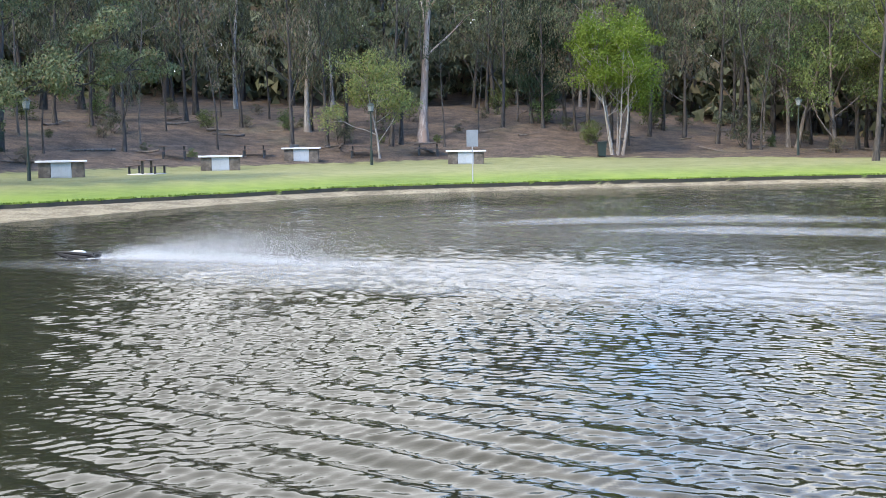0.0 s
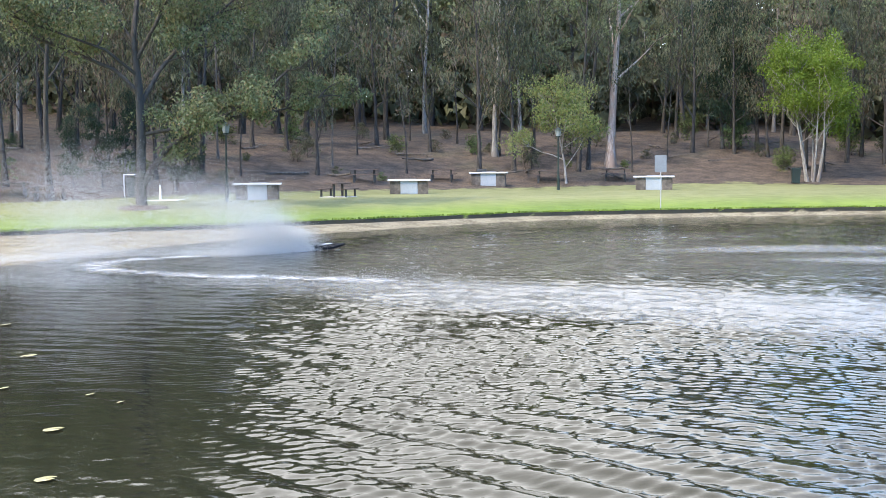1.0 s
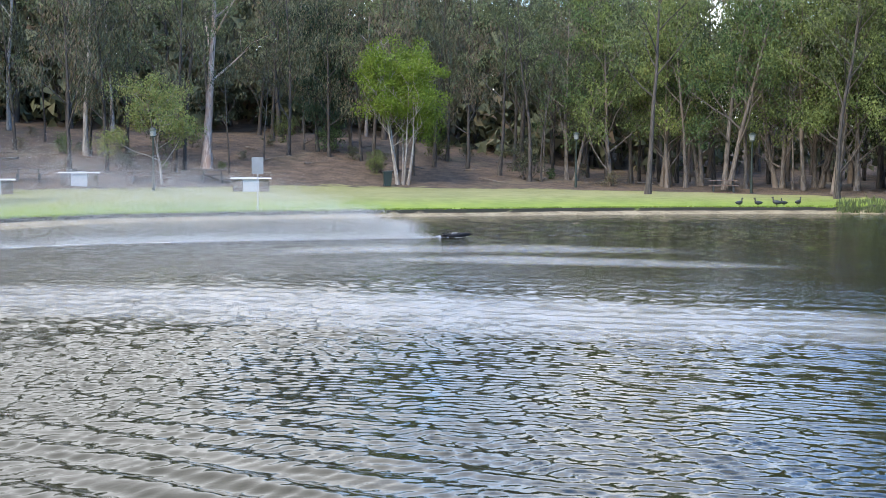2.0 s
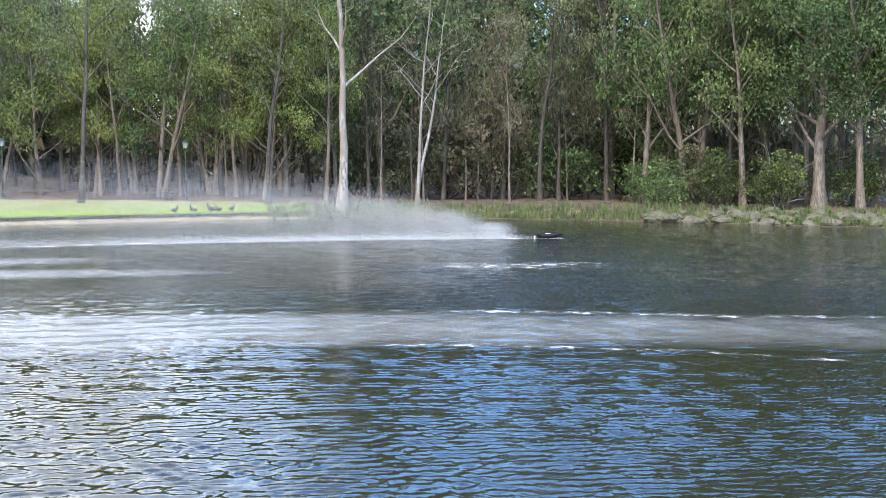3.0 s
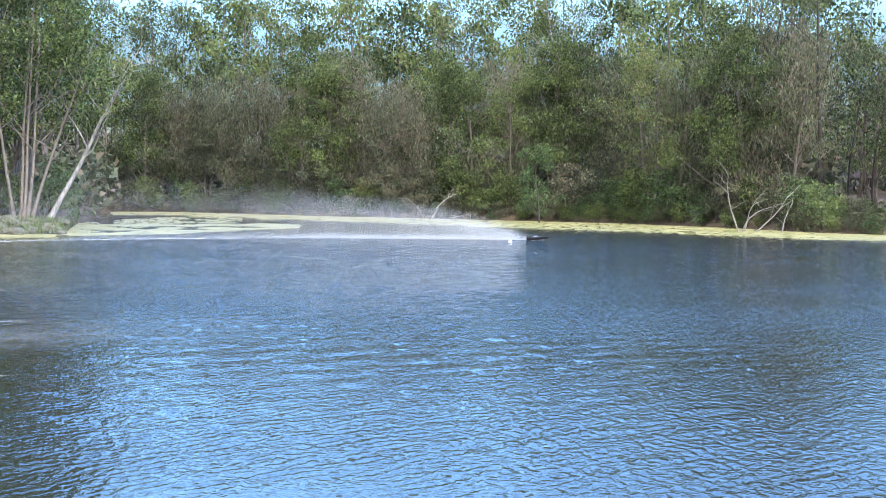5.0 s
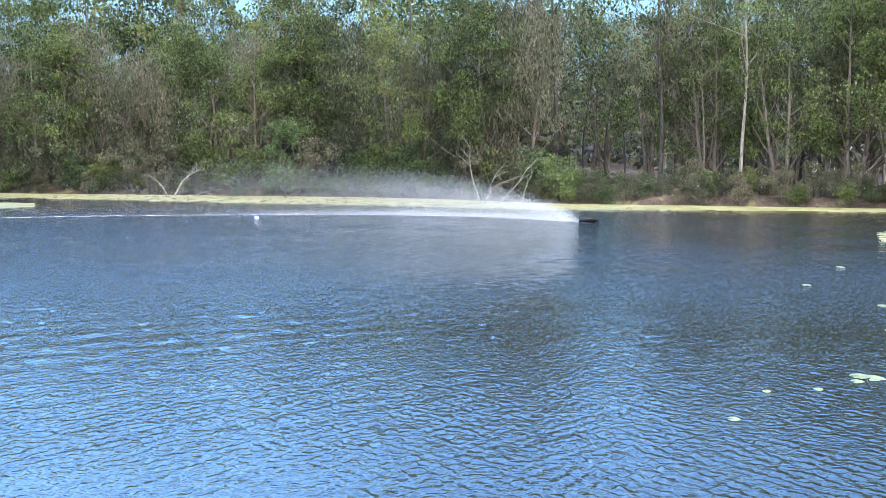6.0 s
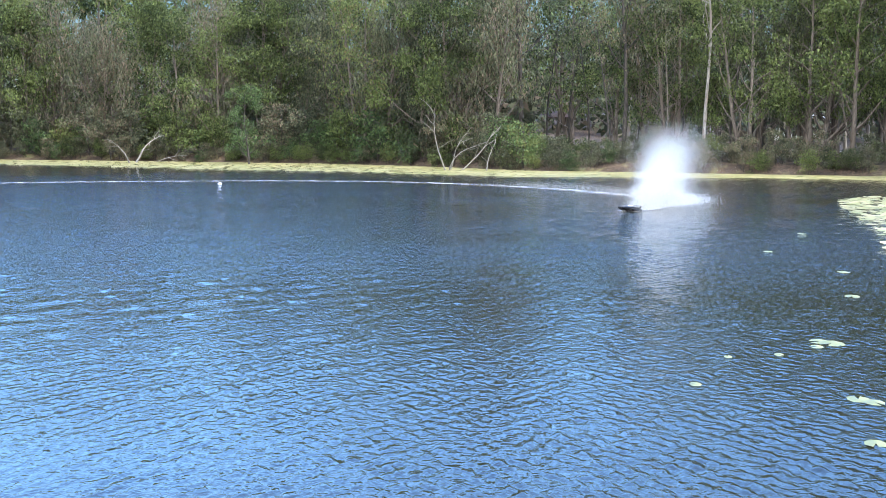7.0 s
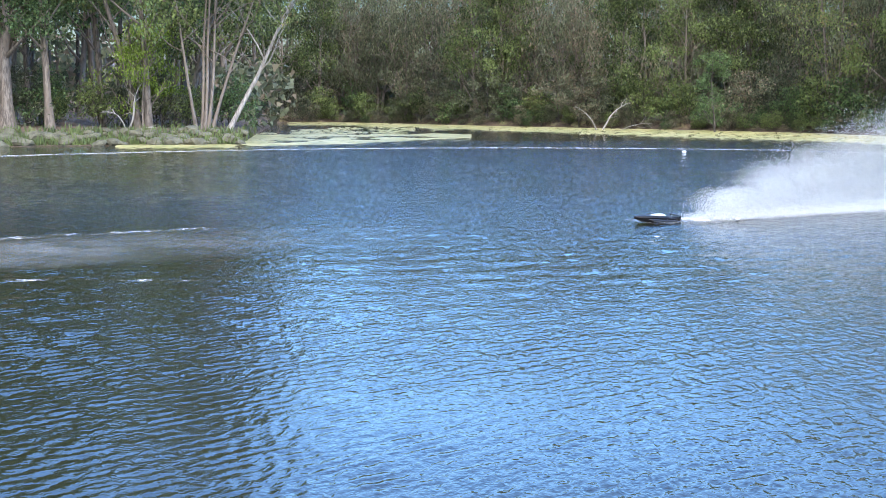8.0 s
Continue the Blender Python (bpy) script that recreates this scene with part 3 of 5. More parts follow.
FRESH = kinds(2, "light_green_tree", "airy light green tree at the edge of the lawn", BARK_GREY, LEAF_FRESH,
              height=14, trunk_r=0.17, first=0.25, limbs=14, spread=0.7, reach=3.8, clumps=64, leaf=0.28, count=46, droop=0.6, slim=0.42, crown_r=1.1)
DARKS = kinds(1, "dark_pine", "dark dense native pine", BARK_DARK, LEAF_DARK,
              height=12, trunk_r=0.17, first=0.12, limbs=18, spread=0.7, reach=2.3, clumps=60, leaf=0.36, count=45, droop=0.7, slim=0.3, crown_r=1.0)
SHRUBS = [Kind("shrub", "low bushy shrub with small olive leaves", "shrub", BARK_DARK, m,
               *grow(h, 0.05, 0.05, 9, 0.9, 1.5, 24, 0.26, 34, 0.3, 0.45, crown_r=0.7, trunks=2, twigs=1, sides=5)) for h, m in ((2.6, LEAF_OLIVE), (3.4, LEAF_GREY), (2.2, LEAF_GREEN))]
BARES = [Kind("bare_sapling", "thin bare grey sapling trunk", "tree", b, LEAF_GREY,
              *grow(11, 0.08, 0.4, 8, 0.6, 1.8, 12, 0.3, 26, 0.6, 0.3, crown_r=0.8, bare=0.3)) for b in (BARK_GREY, BARK_DARK)]


def single(name, label, bark_mat, leaf_mat, a, r, turn=0.0, **how):
    k = Kind(name, label, "tree", bark_mat, leaf_mat, *grow(**how))
    return k.put(a, r, 1.0, turn)


def scatter(kinds, weights, a0, a1, count, near, far, lo=0.8, hi=1.15, gaps=()):
    """Trees over a stretch of bearings, from near to far metres behind the shore or the lawn."""
    for i in range(count):
        a = a0 + (a1 - a0) * (i + rng.random()) / count
        front = max(lookup(SHORE, a), lookup(LAWN, a) if a < 30 else 0)
        r = front + near + (far - near) * rng.random()
        if any(g0 < a < g1 and r < g2 for g0, g1, g2 in gaps):
            continue
        rng.choices(kinds, weights)[0].put(a, r, rng.uniform(lo, hi))


# the mound behind the lawn: sheoaks and gums in open ranks
scatter(SHEOAKS + GUMS + BARES, (3, 3, 3, 1, 1, 1, 1.5, 1.5), -34, 16, 56, 6, 22)
scatter(BACKS + PALES, (2, 2, 3, 0.8, 0.8), -36, 18, 56, 22, 46, 1.1, 1.45)
scatter(DARKS + SHEOAKS, (3, 1, 1, 1), 2.5, 5.8, 4, 9, 15, 0.9, 1.1)
scatter(SHRUBS, (1, 2, 1), -32, 14, 16, 6, 20, 0.5, 1.0)
scatter(SHRUBS, (1, 3, 0.6), -32, 18, 34, 3, 24, 0.2, 0.42)
# flat woodland past the lawn
scatter(GUMS + SHEOAKS + PALES + BARES, (1, 1, 1, 1.4, 1.4, 1.4, 0.5, 0.5, 1, 1), 13, 32, 20, 5, 20)
scatter(OLIVES + PAPERS, (1, 1, 1, 1, 1.4, 1.4), 15, 31, 14, 3, 14, 0.85, 1.05)
scatter(FRESH, (1, 1), 18.5, 30, 6, 1.5, 7, 0.8, 1.0)
scatter(BACKS + BACKS_GREEN, (1, 1, 1, 1, 1), 14, 34, 24, 20, 48, 1.1, 1.4)
# the near woodland bank
scatter(BARES + GUMS + PALES + SHEOAKS, (3, 3, 1, 1, 1, 0.4, 0.4, 1.5, 1.5, 1.5), 32, 50, 22, 6, 16)
scatter(SHRUBS, (1, 2, 1), 31, 50, 24, 8, 24, 1.2, 2.2)
scatter(BACKS + BACKS_GREEN, (1, 1, 1, 2, 2), 31, 50, 34, 12, 40, 1.1, 1.45)
scatter(PAPERS, (1, 1), 43, 61, 11, 4, 12, 0.95, 1.15)
scatter(BACKS_GREEN + GUMS, (2, 2, 1, 1, 1), 45, 61, 18, 12, 34, 1.2, 1.45)
scatter(SHRUBS, (2, 1, 2), 43, 61, 16, 2.5, 8, 0.6, 1.1)
# the far shore
scatter(OLIVES + BROWNS, (2, 2, 2, 2, 2, 2), 62.6, 94, 40, 1.5, 6, 0.7, 1.0)
scatter(BACKS_OLIVE + GUMS + PALES, (3, 3, 0.6, 0.6, 0.6, 0.8, 0.8), 62, 95, 46, 7, 26, 0.9, 1.12)
scatter(SHRUBS, (2, 2, 1), 63, 95, 44, 0.2, 2.5, 0.7, 1.2)
scatter(SHRUBS, (2, 3, 0.5), 62.5, 97, 66, 0.0, 0.9, 0.3, 0.55)
# the woodland with a clearing behind it
scatter(PALES + GUMS + BARES, (0.7, 0.7, 1, 1, 1, 2.5, 2), 94, 118, 30, 3, 12)
scatter(OLIVES + BROWNS, (1, 1, 1, 1, 1, 1), 98.8, 119, 20, 3, 11, 0.75, 1.0)
scatter(BACKS_OLIVE + BACKS + PALES + OLIVES, (1, 1, 1, 1, 1, 1, 1, 0.5, 0.5, 0.5, 0.5), 94, 124, 42, 12, 44, 0.9, 1.15, gaps=((94.5, 98.5, 105),))
scatter(SHRUBS, (1, 2, 0.3), 92, 120, 76, 0.1, 3.0, 0.3, 0.65)


def far_woods():
    """The woods that close the view, a deep belt of leaf and stem."""
    green, wood = Mesh(), Mesh()
    for i in range(430):
        a = -50 + 180 * (i + rng.random()) / 430
        r = max(lookup(SHORE, a), lookup(LAWN, a) if a < 30 else 0) + rng.uniform(64 if 94 < a < 99 else 44, 84)
        p = ground_point(a, r)
        h = rng.uniform(9, 15) if a < 20 else rng.uniform(9, 17)
        wood.tube([p, p + Vector((rng.uniform(-1, 1), rng.uniform(-1, 1), h))], [0.2, 0.06], 4, False)
        for q in range(9):
            z = rng.uniform(0.2, 4.0) if q < 4 else rng.uniform(3, h)
            clump(green, p + Vector((rng.uniform(-3, 3), rng.uniform(-3, 3), z)), 2.3, 27, 0.85, 0.3, 0.65, fine=0.85)
    for i in range(150):
        p = ground_point(-36 + 56 * (i + rng.random()) / 150, rng.uniform(118, 150))
        for q in range(11):
            clump(green, p + Vector((rng.uniform(-3, 3), rng.uniform(-3, 3), rng.uniform(1, 14))), 2.8, 24, 1.1, 0.3, 0.7, fine=1.0)
    for i in range(190):  # low growth under the far trees
        a = 61 + 34 * (i + rng.random()) / 190
        p = ground_point(a, lookup(SHORE, a) + rng.uniform(7, 26))
        for q in range(4):
            clump(green, p + Vector((rng.uniform(-1.5, 1.5), rng.uniform(-1.5, 1.5), rng.uniform(0.3, 3.2))), 1.5, 30, 0.6, 0.3, 0.6, fine=0.85)
    ob = thing("far_woods", Matrix(), "distant grey-green woods behind the shore trees", "woods", kind="stuff")
    green.make("crown", LEAF_GREY, ob)
    wood.make("trunk", BARK_DARK, ob)


far_woods()

# trees that stand out


def spreading_tree(a, r):
    """A broad tree: a leaning stem, one long low limb, a wide dense crown."""
    wood, green = Mesh(), Mesh()

    def bough(line, r0, r1, shoots, reach, size=1.1):
        pts = [Vector(p) for p in line]
        wood.tube(pts, [r0 + (r1 - r0) * i / (len(pts) - 1) for i in range(len(pts))], 7, False)
        for q in range(shoots):
            k = 1 + (q + rng.random()) / shoots * (len(pts) - 1.001)
            i = min(int(k), len(pts) - 2)
            b = pts[i].lerp(pts[i + 1], k - i)
            d = (pts[i + 1] - pts[i]).normalized()
            tp, td = limb(wood, b, d * 0.7 + jitter(0.9) + Vector((0, 0, 0.35)), reach * rng.uniform(0.6, 1.2), 0.05, 0.015, 0.28, 0.03, 4, 4)
            for e in (tp[-1], tp[3], tp[2]):
                clump(green, e + jitter(0.4) + Vector((0, 0, 0.25)), size * rng.uniform(0.5, 0.95), 92, 0.25, 0.4, 0.45, 0.7)
            for _ in range(2):
                limb(wood, tp[2], td + jitter(0.8), 0.9, 0.018, 0.006, 0.3, 0, 3, 2)

    bough([(0, 0, -0.3), (-0.05, 0, 1.2), (0.05, 0.1, 3.2), (0.0, 0.1, 5.4), (-0.2, 0.2, 7.6), (0.1, 0.3, 10.0), (0.4, 0.3, 12.4)], 0.28, 0.06, 0, 0)
    bough([(0, 0, 1.1), (0.5, -0.1, 1.9), (1.2, -0.2, 2.8), (2.4, -0.4, 3.6), (3.6, -0.5, 4.15), (5.2, -0.6, 5.0), (6.6, -0.7, 6.3), (7.4, -0.6, 7.6)], 0.16, 0.04, 12, 2.0)
    bough([(0.0, 0.1, 3.35), (1.1, -0.1, 3.55), (2.4, -0.4, 3.65), (4.4, 0.2, 4.25), (6.4, 0.6, 4.5), (7.6, 0.8, 4.9)], 0.09, 0.03, 8, 1.7, 0.9)
    bough([(0.0, 0.1, 5.2), (-1.0, 0.3, 6.2), (-2.6, 0.4, 6.9), (-4.4, 0.6, 7.6), (-6.2, 0.6, 8.8)], 0.11, 0.04, 12, 2.2, 1.2)
    bough([(0.0, 0.1, 4.6), (0.9, 0.3, 6.2), (2.2, 0.5, 7.8), (3.8, 0.6, 9.0), (5.4, 0.6, 10.4)], 0.12, 0.04, 16, 2.4, 1.3)
    bough([(-0.1, 0.2, 6.6), (0.8, -0.6, 8.2), (1.6, -1.4, 9.8), (2.2, -2.0, 11.4)], 0.1, 0.03, 12, 2.3, 1.3)
    bough([(-0.2, 0.2, 7.4), (-1.2, 0.8, 9.0), (-2.6, 1.2, 10.4), (-3.8, 1.6, 11.6)], 0.1, 0.03, 12, 2.3, 1.3)
    bough([(0.0, 0.2, 9.0), (0.2, 0.6, 11.0), (0.3, 0.9, 13.0)], 0.08, 0.03, 10, 2.2, 1.3)
    bough([(-0.1, 0.1, 6.0), (-1.4, -0.9, 7.0), (-3.2, -1.6, 7.6), (-5.0, -2.0, 8.2)], 0.08, 0.03, 9, 2.0, 1.1)
    k = Kind("spreading_tree", "broad dark spreading tree beside the beach with low limbs", "tree", BARK_DARK, LEAF_GUM, wood, green)
    k.put(a, r, 1.0, -a)


spreading_tree(-21.75, 57.5)
single("lime_tree", "light green vase-shaped tree with pale branches", BARK_PALE, LEAF_LIME, 7.9, 88, 0,
       height=9.6, trunk_r=0.09, first=0.34, limbs=8, spread=0.85, reach=2.7, clumps=190, leaf=0.24, count=62, crown_r=0.85, trunks=7, lift=0.14, twigs=4, fan=0.55)
single("pink_gum_tree", "tall forked gum tree with pinkish bark", BARK_PINK, LEAF_GUM, -0.85, 92, 0,
       height=19, trunk_r=0.36, first=0.34, limbs=9, spread=0.8, reach=6.0, clumps=26, leaf=0.3, count=40, crown_r=1.1, bare=0.3)
single("white_gum_tree", "slim gum tree with a whitish trunk", BARK_PALE, LEAF_OLIVE, -6.0, 93, 0,
       height=17, trunk_r=0.22, first=0.36, limbs=8, spread=0.8, reach=4.6, clumps=16, leaf=0.3, count=36, crown_r=1.0, bare=0.4)
single("small_green_tree", "small soft green tree with white lower limbs", BARK_PALE, LEAF_FRESH, -2.8, 84.5, 0,
       height=6.2, trunk_r=0.1, first=0.22, limbs=11, spread=1.0, reach=2.9, clumps=64, leaf=0.22, count=60, crown_r=0.9)
single("waterside_gum_tree", "tall pale gum tree standing at the water's edge", BARK_PALE, LEAF_GUM, 30.3, 73, 0,
       height=18, trunk_r=0.3, first=0.42, limbs=9, spread=0.55, reach=5, clumps=26, leaf=0.3, count=45, crown_r=1.2, bare=0.2)
single("twin_gum_tree", "pair of slim pale gum trunks from one base", BARK_PALE, LEAF_GUM, 33.6, 76, 40,
       height=14, trunk_r=0.13, first=0.4, limbs=8, spread=0.9, reach=3.4, clumps=26, leaf=0.3, count=45, crown_r=1.0, trunks=2)
single("paperbark_tree", "large paperbark with a flaking grey trunk on the rocky bank", BARK_GREY, LEAF_GREEN, 51.4, 68, 0,
       height=17, trunk_r=0.36, first=0.16, limbs=20, spread=0.8, reach=5, clumps=130, leaf=0.3, count=70, crown_r=1.5)
single("multi_stem_paperbark", "many-stemmed paperbark with pale peeling limbs", BARK_GREY, LEAF_OLIVE, 59.6, 66, 0,
       height=15, trunk_r=0.1, first=0.2, limbs=10, spread=0.8, reach=4, clumps=130, leaf=0.3, count=56, crown_r=1.2, trunks=5, fan=0.75)
single("leaning_tree", "pale dead-looking tree leaning out over the water", BARK_DEAD, LEAF_OLIVE, 60.6, 66.5, -60,
       height=11, trunk_r=0.15, first=0.35, limbs=11, spread=0.9, reach=3.2, clumps=10, leaf=0.25, count=30, crown_r=0.8, lean=(0.5, 0.0), bare=0.6)
single("young_conifer", "small fresh green conifer among the swamp trees", BARK_DARK, LEAF_GREEN, 82.4, 86, 0,
       height=6.5, trunk_r=0.08, first=0.1, limbs=16, spread=0.9, reach=1.3, clumps=46, leaf=0.2, count=40, crown_r=0.5)

for a, r, s in ((-24.6, 70, 0.34), (-23.4, 71, 0.4), (-20.3, 71, 0.38), (-19.4, 73, 0.3), (-22.5, 73, 0.45)):
    DARKS[0].put(a, r, s, label="dark bushy undergrowth behind the lawn")
for a, r, s in ((-25.6, 67, 1.0), (-27.4, 69, 0.9), (18.9, 78, 1.0), (27.0, 77, 0.9)):
    GUMS[0].put(a, r, s)


def snag(a, r, arms, label, lift=0.0):
    """Bleached dead wood: a leaning stem with curling bare arms."""
    m = Mesh()
    for way, ln, thick, curl in arms:
        pts, d = [Vector((0, 0, -0.2))], Vector(way).normalized()
        for i in range(9):
            d = (d + Vector((curl * 0.06, 0, -abs(curl) * 0.02 * i)) + jitter(0.2)).normalized()
            pts.append(pts[-1] + d * ln / 9)
        m.tube(pts, [thick * (1 - 0.85 * i / 9) for i in range(10)], 5, False)
        for i in (4, 6, 7, 8):
            limb(m, pts[i], d + jitter(1.0), ln * rng.uniform(0.15, 0.35), thick * 0.35, 0.01, 0.3, 0, 4, 3)
    ob = m.make("dead_branch", BARK_DEAD, smooth=True)
    ob.matrix_basis = Matrix.Translation(ground_point(a, r, -lift)) @ pose(0, 0, 0, 0, 0, -a)
    tagged(ob, label, "dead branch", "dead wood on the far shore")


snag(91.3, 75.5, (((0.1, 0, 1), 3.6, 0.05, 0.35), ((0.5, -0.1, 1), 3.4, 0.04, 0.6), ((0.9, 0, 0.8), 4.2, 0.06, 0.5), ((-0.2, 0, 1), 4.6, 0.06, -0.3)), "bleached dead tree with curling bare arms")
snag(93.0, 74.5, (((1, 0, 0.25), 3.2, 0.06, 0.4), ((0.3, 0, 0.9), 2.4, 0.05, 0.8)), "fallen bleached branch at the water's edge")
snag(77.3, 90.5, (((0.5, 0, 0.9), 3.4, 0.09, 0.7), ((-0.3, 0, 0.8), 2.8, 0.07, -0.8), ((0.9, 0, 0.1), 4.0, 0.06, 0.2)), "pale broken snag among the shore bushes")
snag(56.4, 66.2, (((0.2, 0, 1), 2.6, 0.07, 0.5), ((-0.4, 0, 0.9), 2.0, 0.06, -0.7), ((0.7, 0, 0.6), 1.8, 0.05, 0.9)), "short white stump with curled branches")
snag(49.6, 70.0, (((0.3, 0, 1), 4.8, 0.07, 1.2), ((0.9, 0, 0.8), 3.6, 0.05, 1.0), ((-0.4, 0, 1), 4.0, 0.06, -0.5)), "dead grey sapling with curled twigs")
snag(96.6, 72.5, (((1, 0, 0.03), 3.0, 0.07, 0.05),), "weathered log lying at the water's edge")
single("yellow_green_shrub", "tall yellow-green bush among the paperbarks", BARK_GREY, LEAF_LIME, 56.9, 67.5, 0,
       height=5.6, trunk_r=0.07, first=0.08, limbs=10, spread=0.8, reach=1.9, clumps=60, leaf=0.24, count=36, droop=0.7, slim=0.3, crown_r=0.75, trunks=3)



def fallen_branches():
    """Dead limbs lying among the leaf litter of the mound."""
    meshes = []
    for k in range(4):
        m = Mesh()
        pts, d = limb(m, (-1.3, 0, 0.06), (1, 0, 0.02), 2.6, 0.075, 0.025, 0.12, 0, 6, 5)
        for i in (2, 3, 4):
            limb(m, pts[i], d + jitter(0.9), rng.uniform(0.5, 1.0), 0.03, 0.008, 0.25, 0, 4, 3)
        me = bpy.data.meshes.new("fallen_branch")
        me.from_pydata(m.v, [], m.f)
        me.materials.append(BARK_GREY)
        meshes.append(me)
    for i in range(46):
        a = -30 + 50 * (i + rng.random()) / 46
        ob = new("fallen_branch", rng.choice(meshes))
        p = ground_point(a, lookup(LAWN, a) + rng.uniform(3, 20), -0.03)
        ob.matrix_basis = Matrix.Translation(p) @ pose(0, 0, 0, 0, rng.uniform(-6, 6), rng.uniform(0, 360)) @ Matrix.Scale(rng.uniform(0.6, 1.5), 4)
        tagged(ob, "dead grey branch lying in the leaf litter", "fallen branch", "fallen branches on the mound")


fallen_branches()

# ---------------------------------------------------------------- park furniture


def barbecue(a, r, turn):
    m = Matrix.Translation(ground_point(a, r)) @ pose(0, 0, 0, 0, 0, turn)
    ob = thing("barbecue", m, "stone park barbecue with steel doors and a pale slab top", "barbecue", "park barbecues")
    for x in (-1.12, 0.5):
        slab("stone_pier", x, -0.42, -0.1, x + 0.62, 0.42, 0.78, STONE, ob, 0.03)
    slab("cabinet", -0.5, -0.4, -0.05, 0.5, 0.4, 0.77, STEEL, ob, 0.01, "grey steel cabinet")
    for x in (-0.48, 0.01):
        slab("door", x, -0.425, 0.06, x + 0.47, -0.4, 0.72, STEEL, ob, 0.004)
    slab("top", -1.25, -0.55, 0.775, 1.25, 0.55, 0.86, SLAB, ob, 0.015, "pale slab top")
    slab("hotplate", -0.45, -0.25, 0.862, 0.45, 0.25, 0.885, STEEL, ob, 0.008)
    return ob


def picnic_table(a, r, turn, padded=False):
    m = Matrix.Translation(ground_point(a, r)) @ pose(0, 0, 0, 0, 0, turn)
    ob = thing("picnic_table", m, "dark timber picnic table with bench seats" + (" on a pale slab" if padded else " beside the trees"), "table", "picnic tables")
    if padded:
        slab("slab", -0.8, -0.8, -0.15, 0.8, 0.8, 0.02, SLAB, ob, 0.02, "pale concrete slab")
    for i in range(4):
        slab("plank", -0.95, -0.4 + 0.205 * i, 0.72, 0.95, -0.21 + 0.205 * i, 0.77, TIMBER, ob, 0.008)
    for y in (-0.85, 0.6):
        slab("seat", -0.95, y, 0.42, 0.95, y + 0.25, 0.47, TIMBER, ob, 0.008)
        for x in (-0.65, 0.65):
            slab("seat_leg", x - 0.05, y + 0.07, -0.1, x + 0.05, y + 0.17, 0.42, BLACK, ob, 0.008)
    for x in (-0.6, 0.6):
        slab("leg", x - 0.05, -0.06, -0.1, x + 0.05, 0.06, 0.72, BLACK, ob, 0.008)
    return ob


def park_lamp(a, r, height=3.9):
    ob = thing("park_lamp", Matrix.Translation(ground_point(a, r)), "dark green lamp post with a square lantern", "street lamp", "park lamps")
    rod("base", (0, 0, -0.1), (0, 0, 0.9), 0.1, POST_GREEN, ob, 10, 0.085)
    rod("pole", (0, 0, 0.9), (0, 0, height - 0.55), 0.06, POST_GREEN, ob, 10, 0.045)
    rod("collar", (0, 0, height - 0.58), (0, 0, height - 0.5), 0.14, POST_GREEN, ob, 10)
    rod("lantern", (0, 0, height - 0.5), (0, 0, height - 0.14), 0.15, GLASS, ob, 6, 0.22, "frosted lantern")
    rod("cap", (0, 0, height - 0.14), (0, 0, height), 0.3, POST_GREEN, ob, 6, 0.08)
    return ob


def litter_bin(a, r, framed):
    ob = thing("litter_bin", Matrix.Translation(ground_point(a, r)), "dark green wheeled litter bin on the lawn", "bin", "litter bins")
    m = Mesh()
    m.v = [(x * s, y * s, z) for z, s in ((0.06, 0.8), (0.95, 1.0)) for x, y in ((-0.29, -0.3), (0.29, -0.3), (0.29, 0.3), (-0.29, 0.3))]
    m.f = [(3, 2, 1, 0), (4, 5, 6, 7)] + [(k, (k + 1) % 4, 4 + (k + 1) % 4, 4 + k) for k in range(4)]
    m.make("body", BIN_GREEN, ob)
    slab("lid", -0.31, -0.33, 0.95, 0.31, 0.35, 1.05, BIN_GREEN, ob, 0.03)
    for x in (-0.24, 0.24):
        rod("wheel", (x - 0.03, 0.27, 0.1), (x + 0.03, 0.27, 0.1), 0.1, BLACK, ob, 12)
    rod("handle", (-0.25, 0.38, 0.98), (0.25, 0.38, 0.98), 0.018, BLACK, ob, 6)
    if framed:
        for x in (-0.55, 0.45):
            rod("post", (x, 0.1, -0.1), (x, 0.1, 1.25), 0.028, WHITE, ob, 8)
        rod("rail", (-0.55, 0.1, 1.23), (0.45, 0.1, 1.23), 0.028, WHITE, ob, 8)
    return ob


def sign_post(a, r):
    ob = thing("sign", Matrix.Translation(ground_point(a, r)) @ pose(0, 0, 0, 0, 0, -a), "grey notice sign on a thin post at the lawn edge", "sign")
    rod("post", (0, 0, -0.2), (0, 0, 2.45), 0.03, STEEL, ob, 8)
    slab("panel", -0.27, -0.05, 1.72, 0.27, -0.03, 2.5, SIGN_FACE, ob, 0.006, "grey sign panel")
    slab("backing", -0.25, -0.03, 1.74, 0.25, -0.02, 2.48, STEEL, ob, 0.003)


def marker_post(a, r):
    ob = thing("marker_post", Matrix.Translation(ground_point(a, r)), "short white marker post on a concrete pad", "post")
    rod("post", (0, 0, -0.1), (0, 0, 0.8), 0.06, WHITE, ob, 10, 0.05)
    slab("pad", -0.5, -0.5, -0.15, 1.1, 0.5, 0.03, SLAB, ob, 0.02)


